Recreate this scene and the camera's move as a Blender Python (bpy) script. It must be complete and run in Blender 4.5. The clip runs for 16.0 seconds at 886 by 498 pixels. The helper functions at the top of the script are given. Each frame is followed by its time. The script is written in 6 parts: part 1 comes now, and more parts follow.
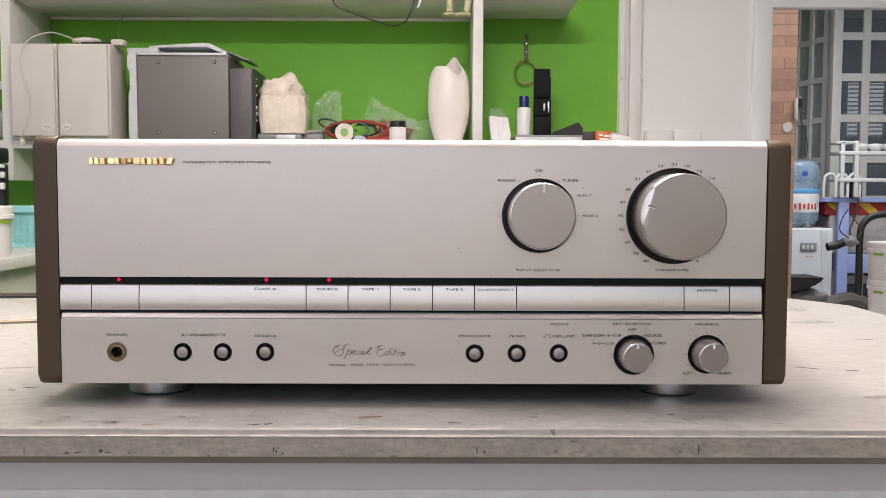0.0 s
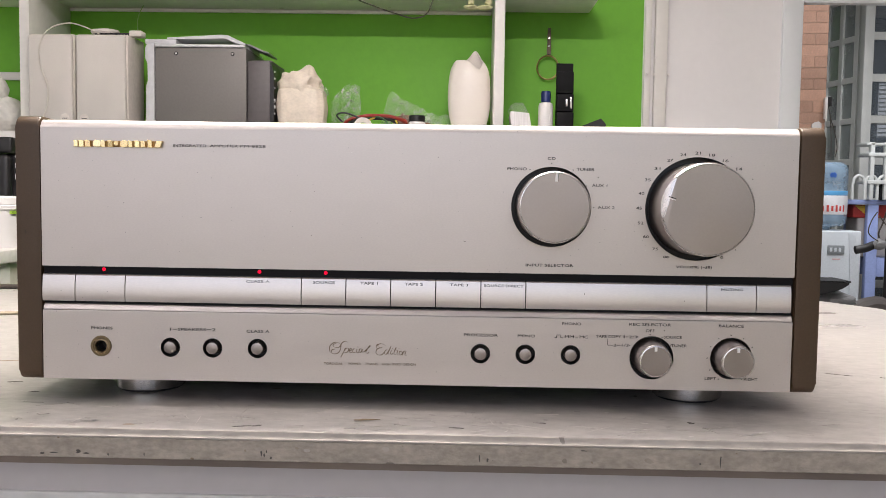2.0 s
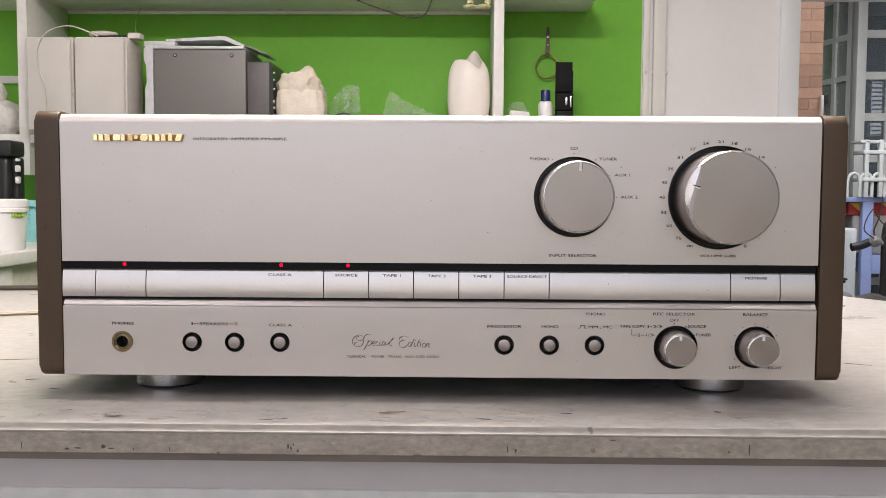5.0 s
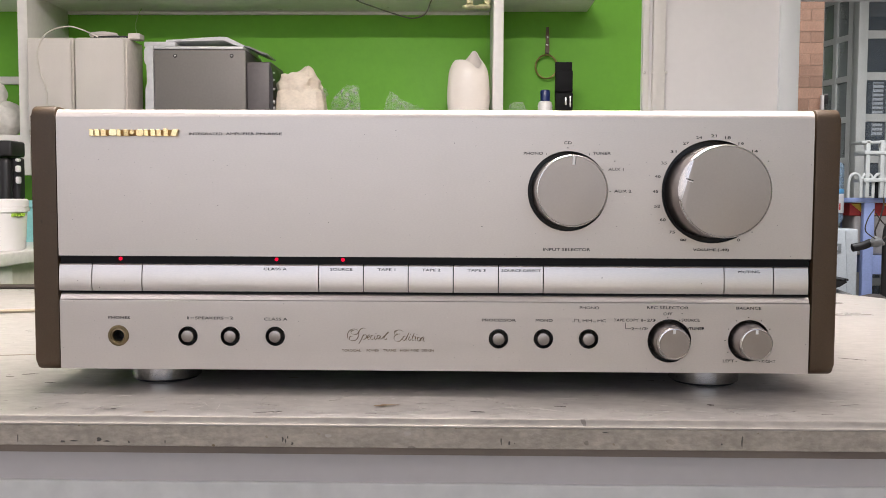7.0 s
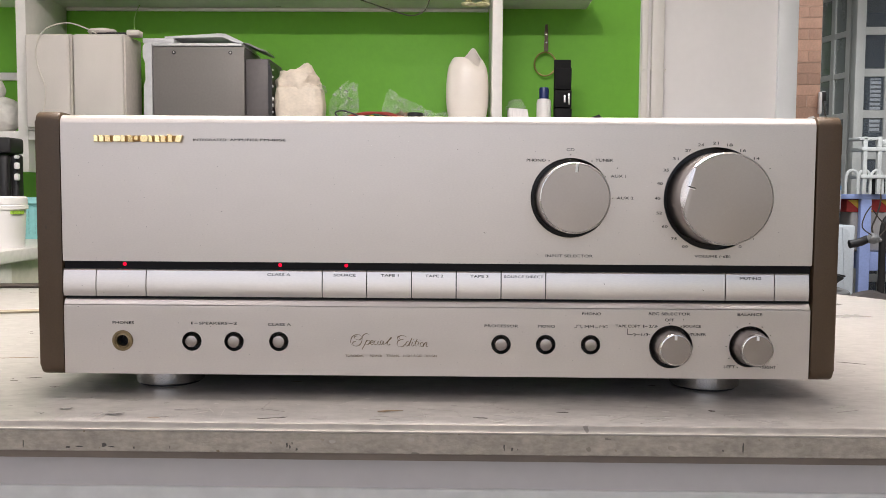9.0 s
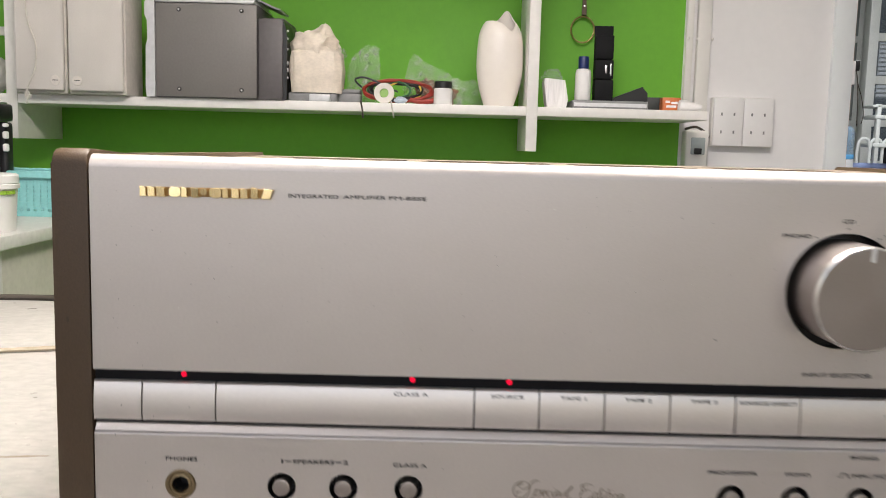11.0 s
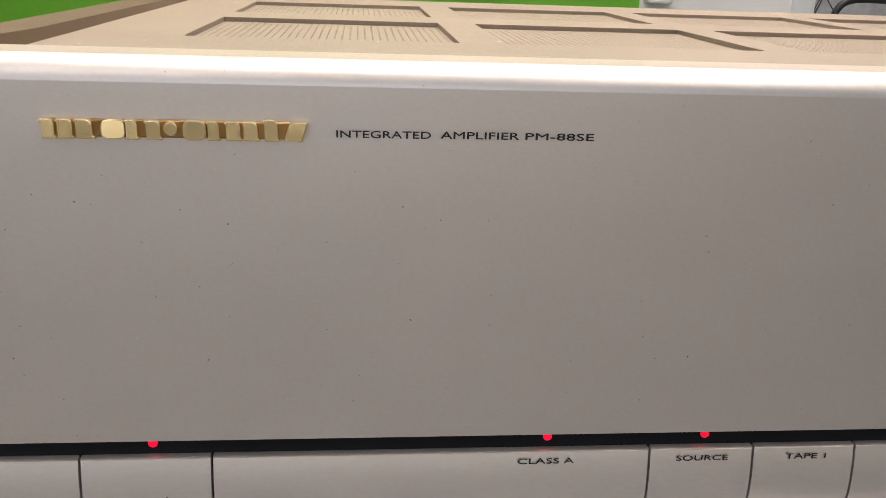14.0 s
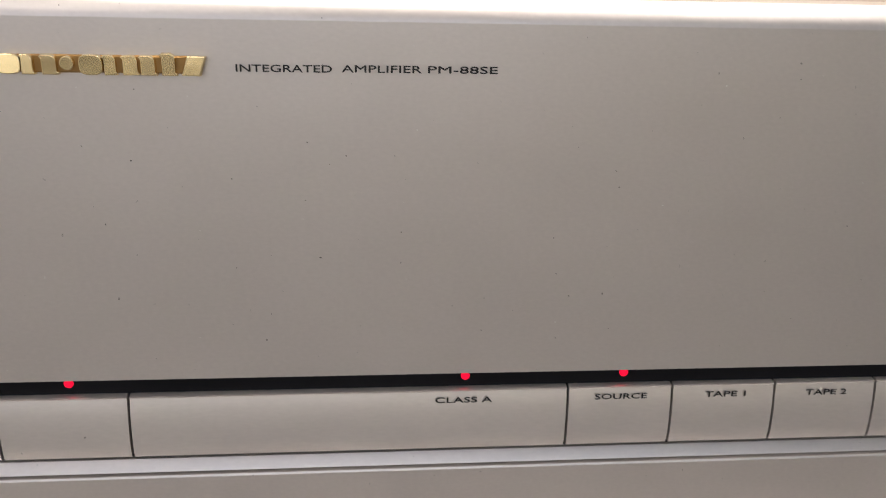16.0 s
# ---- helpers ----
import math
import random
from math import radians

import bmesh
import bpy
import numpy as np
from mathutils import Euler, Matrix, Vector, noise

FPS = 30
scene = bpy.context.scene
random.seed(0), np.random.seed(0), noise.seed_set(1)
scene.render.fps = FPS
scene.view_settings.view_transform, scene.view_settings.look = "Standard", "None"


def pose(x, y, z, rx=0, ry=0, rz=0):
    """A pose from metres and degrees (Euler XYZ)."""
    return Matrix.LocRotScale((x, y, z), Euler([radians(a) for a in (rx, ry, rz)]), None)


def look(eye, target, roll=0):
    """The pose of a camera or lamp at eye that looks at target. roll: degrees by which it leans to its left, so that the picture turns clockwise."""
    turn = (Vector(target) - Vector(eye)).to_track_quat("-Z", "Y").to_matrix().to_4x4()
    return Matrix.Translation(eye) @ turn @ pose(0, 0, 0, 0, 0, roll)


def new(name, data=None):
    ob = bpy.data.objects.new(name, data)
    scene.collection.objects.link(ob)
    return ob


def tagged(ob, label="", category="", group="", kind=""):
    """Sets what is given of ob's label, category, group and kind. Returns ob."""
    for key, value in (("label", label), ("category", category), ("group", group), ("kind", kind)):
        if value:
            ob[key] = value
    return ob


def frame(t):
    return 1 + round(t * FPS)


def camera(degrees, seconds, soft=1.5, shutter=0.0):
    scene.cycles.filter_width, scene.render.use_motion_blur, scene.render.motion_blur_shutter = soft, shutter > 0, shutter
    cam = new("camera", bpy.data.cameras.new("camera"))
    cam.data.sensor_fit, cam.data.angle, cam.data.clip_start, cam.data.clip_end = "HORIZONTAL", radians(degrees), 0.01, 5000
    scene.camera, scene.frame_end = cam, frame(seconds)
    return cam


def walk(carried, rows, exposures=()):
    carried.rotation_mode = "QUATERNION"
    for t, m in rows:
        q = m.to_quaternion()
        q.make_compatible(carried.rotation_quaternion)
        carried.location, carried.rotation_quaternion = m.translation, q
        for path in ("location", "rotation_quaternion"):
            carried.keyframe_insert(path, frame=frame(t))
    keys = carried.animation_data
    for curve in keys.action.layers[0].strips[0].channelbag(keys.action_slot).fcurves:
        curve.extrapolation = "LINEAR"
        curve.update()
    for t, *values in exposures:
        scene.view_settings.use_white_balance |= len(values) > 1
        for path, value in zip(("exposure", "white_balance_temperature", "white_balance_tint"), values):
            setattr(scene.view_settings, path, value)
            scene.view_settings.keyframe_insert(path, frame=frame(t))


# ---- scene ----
TABLE = 0.95  # height of the worktop
cam = camera(54.0, 16.0, soft=0.7, shutter=0.35)
# seconds, eye in metres, yaw, pitch and roll in degrees
ROWS = [
    (0, 0.0158, -0.5264, 1.0775, -0.28, -3.46, 0.19),
    (0.5, 0.0155, -0.5131, 1.0748, 0.22, -3.66, 0.26),
    (1, 0.0202, -0.5046, 1.0787, 0.28, -3.77, 0.40),
    (1.5, 0.0294, -0.4952, 1.0729, 0.92, -3.92, 0.70),
    (2, 0.0262, -0.4920, 1.0721, 1.21, -3.58, 0.84),
    (2.5, 0.0217, -0.4897, 1.0660, 1.36, -3.47, 0.89),
    (3, 0.0170, -0.4906, 1.0654, 1.61, -3.45, 0.92),
    (3.5, 0.0145, -0.4915, 1.0679, 1.45, -3.41, 0.70),
    (4, 0.0104, -0.4907, 1.0682, 1.07, -3.43, 0.37),
    (6.5, 0.0102, -0.4921, 1.0610, 0.75, -3.37, 0.32),
    (7, 0.0143, -0.4931, 1.0616, 0.95, -3.32, 0.23),
    (7.5, 0.0123, -0.4946, 1.0629, 0.96, -3.33, 0.16),
    (8, 0.0142, -0.4971, 1.0642, 0.98, -3.29, 0.10),
    (8.2, 0.0135, -0.4977, 1.0654, 0.91, -3.37, 0.14),
    (10.3, -0.0062, -0.4498, 1.0842, 0.75, -4.71, 0.81),
    (10.5, -0.0211, -0.4270, 1.0911, 0.68, -5.09, 0.95),
    (11, -0.0791, -0.3314, 1.1176, -0.08, -6.69, 1.47),
    (11.5, -0.1117, -0.2640, 1.1398, -1.54, -9.06, 1.86),
    (12, -0.1241, -0.2356, 1.1489, -3.23, -12.59, 2.07),
    (12.5, -0.1392, -0.2099, 1.1442, -4.09, -14.91, 2.15),
    (13, -0.1470, -0.1962, 1.1381, -5.12, -16.45, 2.23),
    (13.5, -0.1389, -0.1844, 1.1335, -5.79, -17.67, 2.15),
    (14, -0.1334, -0.1734, 1.1320, -5.83, -18.60, 2.08),
    (14.5, -0.1283, -0.1678, 1.1303, -5.79, -19.37, 1.96),
    (15, -0.1221, -0.1693, 1.1309, -5.77, -19.11, 1.77),
    (15.5, -0.1183, -0.1715, 1.1283, -5.81, -19.64, 1.63),
    (16, -0.1133, -0.1778, 1.1243, -5.69, -20.11, 1.55),
]
walk(cam, [(t, pose(x, y, z, 90 + pitch, 0, yaw) @ pose(0, 0, 0, 0, 0, roll)) for t, x, y, z, yaw, pitch, roll in ROWS],
     exposures=[(0, 0.29, 6500, 14), (10.3, 0.29, 6500, 12), (11, 0.30, 6500, 10), (11.5, 0.20, 6500, 8), (12, 0.09, 6500, 8), (12.5, -0.05, 6500, 8),
                (13, -0.08, 6500, 9), (13.5, 0.00, 6500, 9), (14, 0.13, 6500, 10), (14.5, 0.21, 6500, 10), (15, 0.16, 6500, 10), (16, 0.18, 6500, 10)])

T = TABLE

# ---------------------------------------------------------------- world and large lights
world = bpy.data.worlds.new("world")
scene.world = world
world.use_nodes = True
wn = world.node_tree.nodes
sky = wn.new("ShaderNodeTexSky")
sky.sky_type, sky.sun_disc = "NISHITA", False
sky.sun_elevation, sky.sun_rotation = radians(50), radians(160)
wn["Background"].inputs["Strength"].default_value = 0.1
world.node_tree.links.new(sky.outputs["Color"], wn["Background"].inputs["Color"])


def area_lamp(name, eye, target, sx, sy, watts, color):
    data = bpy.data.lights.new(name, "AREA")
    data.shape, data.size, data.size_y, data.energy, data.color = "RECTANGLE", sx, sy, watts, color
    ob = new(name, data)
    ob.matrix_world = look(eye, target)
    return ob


# tube lamp hung over the worktop, then added fill for front and far room
area_lamp("front_tube_light", (-0.03, 0.048, T + 1.055), (-0.03, 0.048, 0), 0.66, 0.03, 5.4, (1.0, 0.925, 0.88))
area_lamp("tube_light", (-0.03, 0.28, T + 0.98), (-0.03, 0.28, 0), 0.60, 0.12, 20.0, (1.0, 0.925, 0.87))
# added fill from the front for the amplifier's face, source unseen
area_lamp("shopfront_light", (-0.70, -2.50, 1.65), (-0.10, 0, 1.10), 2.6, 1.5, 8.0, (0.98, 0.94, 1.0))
area_lamp("tube_light_upper_half", (-0.05, 0.28, T + 1.02), (-0.05, 0.28, 5), 0.60, 0.14, 20.0, (1.0, 0.925, 0.87))
# left-front one is added overhead fill, with no known fixture there
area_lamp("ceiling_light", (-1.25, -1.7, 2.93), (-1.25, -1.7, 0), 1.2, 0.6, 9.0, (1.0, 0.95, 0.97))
# right one is set from the slanting shadow of the upper shelf's end
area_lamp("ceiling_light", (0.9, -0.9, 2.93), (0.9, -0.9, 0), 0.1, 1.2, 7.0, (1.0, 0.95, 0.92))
# added fill that brightens the brick wall end beyond the doorway
area_lamp("passage_light", (2.1, 2.35, 2.93), (2.1, 2.35, 0), 1.2, 0.1, 16.0, (1.0, 0.98, 0.96))
# unseen source on the left, put in for the brighter left shelf bay
area_lamp("side_window_light", (-2.42, 0.75, T + 0.65), (0, 0.95, T + 0.45), 1.0, 0.9, 2.4, (0.96, 0.98, 1.0))
# added fill under the far ceiling, fixture not seen
area_lamp("far_room_light", (2.4, 4.6, 2.9), (2.4, 4.6, 0), 1.6, 1.2, 62.0, (0.95, 0.98, 1.0))


# ---------------------------------------------------------------- materials
def mat(name, color, rough=0.5, metal=0.0, vary=0.12, scale=8.0, stretch=(1, 1, 1), bump=0.0, bump_scale=60.0,
        fine=0.06, fine_scale=90.0, ior=1.5, alpha=1.0, transmission=0.0, emission=0.0, coat=0.0, rough_vary=0.1, per_object=0.0):
    m = bpy.data.materials.new(name)
    m.use_nodes = True
    nt = m.node_tree
    n, l = nt.nodes, nt.links
    b = n["Principled BSDF"]
    tc = n.new("ShaderNodeTexCoord")
    mp = n.new("ShaderNodeMapping")
    mp.inputs["Scale"].default_value = stretch
    l.new(tc.outputs["Object"], mp.inputs["Vector"])
    big = n.new("ShaderNodeTexNoise")
    big.inputs["Scale"].default_value, big.inputs["Detail"].default_value = scale, 5
    small = n.new("ShaderNodeTexNoise")
    small.inputs["Scale"].default_value, small.inputs["Detail"].default_value = fine_scale, 3
    for q in (big, small):
        l.new(mp.outputs["Vector"], q.inputs["Vector"])
    amount = n.new("ShaderNodeMapRange")
    amount.inputs["From Min"].default_value, amount.inputs["From Max"].default_value = 0.3, 0.7
    amount.inputs["To Min"].default_value, amount.inputs["To Max"].default_value = 1 - vary, 1 + vary
    l.new(big.outputs["Fac"], amount.inputs["Value"])
    amount2 = n.new("ShaderNodeMapRange")
    amount2.inputs["From Min"].default_value, amount2.inputs["From Max"].default_value = 0.3, 0.7
    amount2.inputs["To Min"].default_value, amount2.inputs["To Max"].default_value = 1 - fine, 1 + fine
    l.new(small.outputs["Fac"], amount2.inputs["Value"])
    both = n.new("ShaderNodeMath")
    both.operation = "MULTIPLY"
    l.new(amount.outputs["Result"], both.inputs[0])
    l.new(amount2.outputs["Result"], both.inputs[1])
    last = both
    if per_object:
        info = n.new("ShaderNodeObjectInfo")
        span = n.new("ShaderNodeMapRange")
        span.inputs["To Min"].default_value, span.inputs["To Max"].default_value = 1 - per_object, 1 + per_object
        l.new(info.outputs["Random"], span.inputs["Value"])
        last = n.new("ShaderNodeMath")
        last.operation = "MULTIPLY"
        l.new(both.outputs[0], last.inputs[0])
        l.new(span.outputs["Result"], last.inputs[1])
    tint = n.new("ShaderNodeVectorMath")
    tint.operation = "SCALE"
    tint.inputs[0].default_value = color
    l.new(last.outputs[0], tint.inputs["Scale"])
    l.new(tint.outputs["Vector"], b.inputs["Base Color"])
    rr = n.new("ShaderNodeMapRange")
    rr.inputs["To Min"].default_value, rr.inputs["To Max"].default_value = max(0.02, rough - rough_vary), min(1, rough + rough_vary)
    l.new(big.outputs["Fac"], rr.inputs["Value"])
    l.new(rr.outputs["Result"], b.inputs["Roughness"])
    b.inputs["Metallic"].default_value = metal
    b.inputs["IOR"].default_value = ior
    b.inputs["Alpha"].default_value = alpha
    b.inputs["Transmission Weight"].default_value = transmission
    b.inputs["Coat Weight"].default_value = coat
    if emission:
        b.inputs["Emission Color"].default_value = (*color, 1)
        b.inputs["Emission Strength"].default_value = emission
    if bump:
        rel = n.new("ShaderNodeTexNoise")
        rel.inputs["Scale"].default_value, rel.inputs["Detail"].default_value = bump_scale, 4
        l.new(mp.outputs["Vector"], rel.inputs["Vector"])
        bp = n.new("ShaderNodeBump")
        bp.inputs["Strength"].default_value, bp.inputs["Distance"].default_value = bump, 0.002
        l.new(rel.outputs["Fac"], bp.inputs["Height"])
        l.new(bp.outputs["Normal"], b.inputs["Normal"])
    return m


def specks(m, color, size, scale, gate, stretch=(1, 1, 1), seed=0.0, upright=False):
    """Small separate marks strewn over a material: dust, chips and stains."""
    nt = m.node_tree
    n, l = nt.nodes, nt.links
    b = n["Principled BSDF"]
    under = b.inputs["Base Color"].links[0].from_socket
    tc, mp, vo = n.new("ShaderNodeTexCoord"), n.new("ShaderNodeMapping"), n.new("ShaderNodeTexVoronoi")
    mp.inputs["Scale"].default_value, mp.inputs["Location"].default_value = stretch, (seed, seed * 1.7, seed * 0.6)
    warp, add = n.new("ShaderNodeTexNoise"), n.new("ShaderNodeVectorMath")
    warp.inputs["Scale"].default_value = scale * 2.5
    add.operation = "MULTIPLY_ADD"
    add.inputs[1].default_value = (0.35 / scale,) * 3
    l.new(tc.outputs["Object"], mp.inputs["Vector"])
    l.new(mp.outputs["Vector"], warp.inputs["Vector"])
    l.new(warp.outputs["Color"], add.inputs[0])
    l.new(mp.outputs["Vector"], add.inputs[2])
    vo.inputs["Scale"].default_value = scale
    vo.voronoi_dimensions = "2D"
    flat, lay = n.new("ShaderNodeSeparateXYZ"), n.new("ShaderNodeCombineXYZ")
    l.new(add.outputs["Vector"], flat.inputs[0])
    l.new(flat.outputs["X"], lay.inputs["X"])
    l.new(flat.outputs["Z" if upright else "Y"], lay.inputs["Y"])
    l.new(lay.outputs[0], vo.inputs["Vector"])
    sep = n.new("ShaderNodeSeparateColor")
    l.new(vo.outputs["Color"], sep.inputs["Color"])
    on = n.new("ShaderNodeMath")
    on.operation = "GREATER_THAN"
    on.inputs[1].default_value = gate
    l.new(sep.outputs["Red"], on.inputs[0])
    big = n.new("ShaderNodeMapRange")
    big.inputs["To Min"].default_value, big.inputs["To Max"].default_value = size * 0.35, size
    l.new(sep.outputs["Green"], big.inputs["Value"])
    near = n.new("ShaderNodeMath")
    near.operation = "LESS_THAN"
    l.new(vo.outputs["Distance"], near.inputs[0])
    l.new(big.outputs["Result"], near.inputs[1])
    k = n.new("ShaderNodeMath")
    k.operation = "MULTIPLY"
    l.new(on.outputs[0], k.inputs[0])
    l.new(near.outputs[0], k.inputs[1])
    fade = n.new("ShaderNodeMath")
    fade.operation = "MULTIPLY"
    l.new(k.outputs[0], fade.inputs[0])
    l.new(sep.outputs["Blue"], fade.inputs[1])
    mix = n.new("ShaderNodeMix")
    mix.data_type = "RGBA"
    mix.inputs["B"].default_value = (*color, 1)
    l.new(fade.outputs[0], mix.inputs["Factor"])
    l.new(under, mix.inputs["A"])
    l.new(mix.outputs["Result"], b.inputs["Base Color"])
    return m


# amplifier
FACE = mat("brushed_champagne_aluminium", (0.668, 0.615, 0.580), 0.385, 0.74, 0.016, 60, (0.5, 1, 1), 0.0, 900, 0.024, 1500, rough_vary=0.03)
specks(FACE, (0.035, 0.03, 0.027), 0.019, 110, 0.36, upright=True)
specks(FACE, (0.035, 0.03, 0.027), 0.0115, 60, 0.60, (1, 1, 1), 7.3, upright=True)
specks(FACE, (0.80, 0.78, 0.74), 0.020, 90, 0.75, (1, 1, 1), 3.1, upright=True)
BUTTON = mat("button_aluminium", (0.76, 0.707, 0.675), 0.34, 0.75, 0.015, 20, (0.3, 1, 1), 0.0, 900, 0.025, 1500, rough_vary=0.02)
specks(BUTTON, (0.08, 0.07, 0.06), 0.022, 70, 0.75, upright=True)
KNOB = mat("knob_aluminium", (0.405, 0.362, 0.338), 0.34, 0.92, 0.01, 30, (1, 1, 1), 0.0, 700, 0.015, 900, rough_vary=0.02)
kb = KNOB.node_tree.nodes["Principled BSDF"]
spun = KNOB.node_tree.nodes.new("ShaderNodeTangent")
spun.direction_type, spun.axis = "RADIAL", "Y"
KNOB.node_tree.links.new(spun.outputs["Tangent"], kb.inputs["Tangent"])
kb.inputs["Anisotropic"].default_value = 0.2
KNOBEDGE = mat("bright_edge_metal", (0.78, 0.75, 0.72), 0.22, 0.9, 0.02)
BLACK = mat("black_plastic", (0.012, 0.011, 0.012), 0.4, 0, 0.2, 30)
SLOT = mat("dark_slot_plastic", (0.007, 0.007, 0.009), 0.4, 0, 0.15, 30, ior=1.25)
PRINT = mat("dark_print", (0.014, 0.013, 0.013), 0.6, 0, 0.1, 50)
BROWNPRINT = mat("brown_print", (0.17, 0.122, 0.075), 0.6, 0, 0.1, 50)
GOLD = mat("gold_plate", (0.90, 0.72, 0.40), 0.22, 0.95, 0.05, 160, (1, 1, 1), 0.0, 60, 0.04, 700, rough_vary=0.08)
# gold toned down for the shade beside and between the emblem's pieces
GOLDSIDE = mat("shaded_gold", (0.33, 0.19, 0.065), 0.4, 0.8, 0.2, 200)
BROWN = mat("textured_brown_vinyl", (0.082, 0.049, 0.025), 0.50, 0.0, 0.08, 20, (1, 1, 1), 0.09, 1300, 0.09, 1400)
BROWN.node_tree.nodes["Principled BSDF"].inputs["Sheen Weight"].default_value = 0.03
BROWN.node_tree.nodes["Principled BSDF"].inputs["Sheen Tint"].default_value = (0.9, 0.75, 0.55, 1)
specks(BROWN, (0.015, 0.012, 0.01), 0.05, 55, 0.80, upright=True)
COVER = mat("bronze_lacquered_steel", (0.210, 0.162, 0.123), 0.45, 0.15, 0.05, 15, (1, 1, 1), 0.25, 1200, 0.08, 900)
specks(COVER, (0.7, 0.62, 0.5), 0.04, 80, 0.75)
specks(COVER, (0.08, 0.06, 0.05), 0.04, 60, 0.75, (1, 1, 1), 2.2)
FOOTM = mat("turned_grey_aluminium", (0.58, 0.55, 0.52), 0.17, 0.95, 0.05, 40)
STRIP = mat("pale_bronze_strip", (0.34, 0.285, 0.235), 0.42, 0.3, 0.05, 15, (1, 1, 1), 0.1, 1200, 0.08, 900)
CHROME = mat("turned_aluminium", (0.72, 0.70, 0.68), 0.25, 0.95, 0.05, 40)
LED = mat("red_led", (0.95, 0.005, 0.040), 0.5, 0, 0.0, ior=1.2, emission=0.8)
WHITELINE = mat("white_mark", (0.92, 0.91, 0.89), 0.6)
BRASS = mat("aged_brass", (0.45, 0.34, 0.14), 0.32, 0.9, 0.15, 60)
BRONZE = mat("dark_bronze", (0.25, 0.19, 0.11), 0.35, 0.9, 0.15, 60)
# worktop
LAMINATE = mat("worn_laminate", (0.366, 0.343, 0.322), 0.31, 0, 0.10, 16, (0.8, 1.3, 1), 0.10, 160, 0.13, 130, rough_vary=0.10)
specks(LAMINATE, (0.22, 0.16, 0.10), 0.06, 19, 0.84, (0.8, 1.2, 1), 2.0)
specks(LAMINATE, (0.06, 0.05, 0.045), 0.030, 42, 0.80, (0.9, 1.2, 1), 5.0)
specks(LAMINATE, (0.24, 0.215, 0.20), 0.10, 60, 0.62, (0.8, 1.2, 1), 11.0)
specks(LAMINATE, (0.50, 0.475, 0.45), 0.09, 75, 0.60, (0.8, 1.3, 1), 8.0)
specks(LAMINATE, (0.13, 0.115, 0.10), 0.035, 120, 0.70, (1, 1, 1), 4.0)
specks(LAMINATE, (0.62, 0.59, 0.56), 0.030, 140, 0.72, (1, 1, 1), 14.0)
EDGING = mat("worn_edging", (0.405, 0.358, 0.302), 0.42, 0, 0.12, 90, (0.6, 1, 1), 0.30, 400, 0.16, 450)
specks(EDGING, (0.52, 0.49, 0.45), 0.10, 90, 0.6, (0.5, 1, 1), 6.0, upright=True)
specks(EDGING, (0.24, 0.21, 0.17), 0.12, 90, 0.62, (0.5, 1, 1), 3.0, upright=True)
specks(EDGING, (0.22, 0.165, 0.10), 0.10, 140, 0.72, (0.8, 1, 1), 9.0, upright=True)
specks(EDGING, (0.05, 0.045, 0.04), 0.07, 50, 0.80, (0.8, 1, 1), 1.0, upright=True)
LIP = mat("pale_plastic_lip", (0.40, 0.368, 0.330), 0.55, 0, 0.12, 40, (0.5, 1, 1), 0.1, 200, 0.14, 200)
specks(LIP, (0.10, 0.09, 0.08), 0.08, 60, 0.8)
APRON = mat("grey_painted_board", (0.56, 0.528, 0.522), 0.5, 0, 0.02, 10, (1, 1, 1), 0.03, 60, 0.02)
specks(APRON, (0.07, 0.06, 0.055), 0.04, 26, 0.82, upright=True)
BOARDEDGE = mat("raw_brown_board", (0.25, 0.20, 0.165), 0.7, 0, 0.2, 40, (0.4, 1, 1), 0.3, 200)
# room
GREEN = mat("green_wall_paint", (0.145, 0.430, 0.024), 0.62, 0, 0.05, 3, (1, 1, 1), 0.12, 120, 0.03, 60)
WHITEWALL = mat("white_wall_paint", (0.80, 0.78, 0.775), 0.6, 0, 0.015, 3, (1, 1, 1), 0.03, 90, 0.01, 50)
WHITEWOOD = mat("white_painted_board", (0.78, 0.755, 0.72), 0.45, 0, 0.05, 6, (1, 1, 1), 0.05, 70, 0.03, 60)
specks(WHITEWOOD, (0.4, 0.36, 0.3), 0.10, 14, 0.85)
DOORPAINT = mat("cool_white_gloss_paint", (0.73, 0.75, 0.76), 0.35, 0, 0.008, 4, (1, 1, 1), 0.0, 70, 0.008)
HOLDER = mat("matt_black_plastic", (0.010, 0.010, 0.011), 0.7, 0, 0.2, 30, ior=1.25)
CEIL = mat("ceiling_paint", (0.8, 0.79, 0.77), 0.7, 0, 0.03, 3)
FLOOR = mat("floor_tile", (0.30, 0.285, 0.265), 0.25, 0, 0.12, 4)


# ---------------------------------------------------------------- shape helpers
def finish(bm, name, material, smooth=None):
    bmesh.ops.recalc_face_normals(bm, faces=bm.faces)
    me = bpy.data.meshes.new(name)
    bm.to_mesh(me)
    bm.free()
    for m in material if isinstance(material, (list, tuple)) else [material]:
        me.materials.append(m)
    if smooth is not None:
        me.polygons.foreach_set("use_smooth", [True] * len(me.polygons))
        me.set_sharp_from_angle(angle=radians(smooth))
    return me


def thing(name, x, y, z, label, category, group="", turn=0.0):
    ob = new(name)
    ob.matrix_world = pose(x, y, z, 0, 0, turn)
    ob.empty_display_size = 0.02
    return tagged(ob, label, category, group)


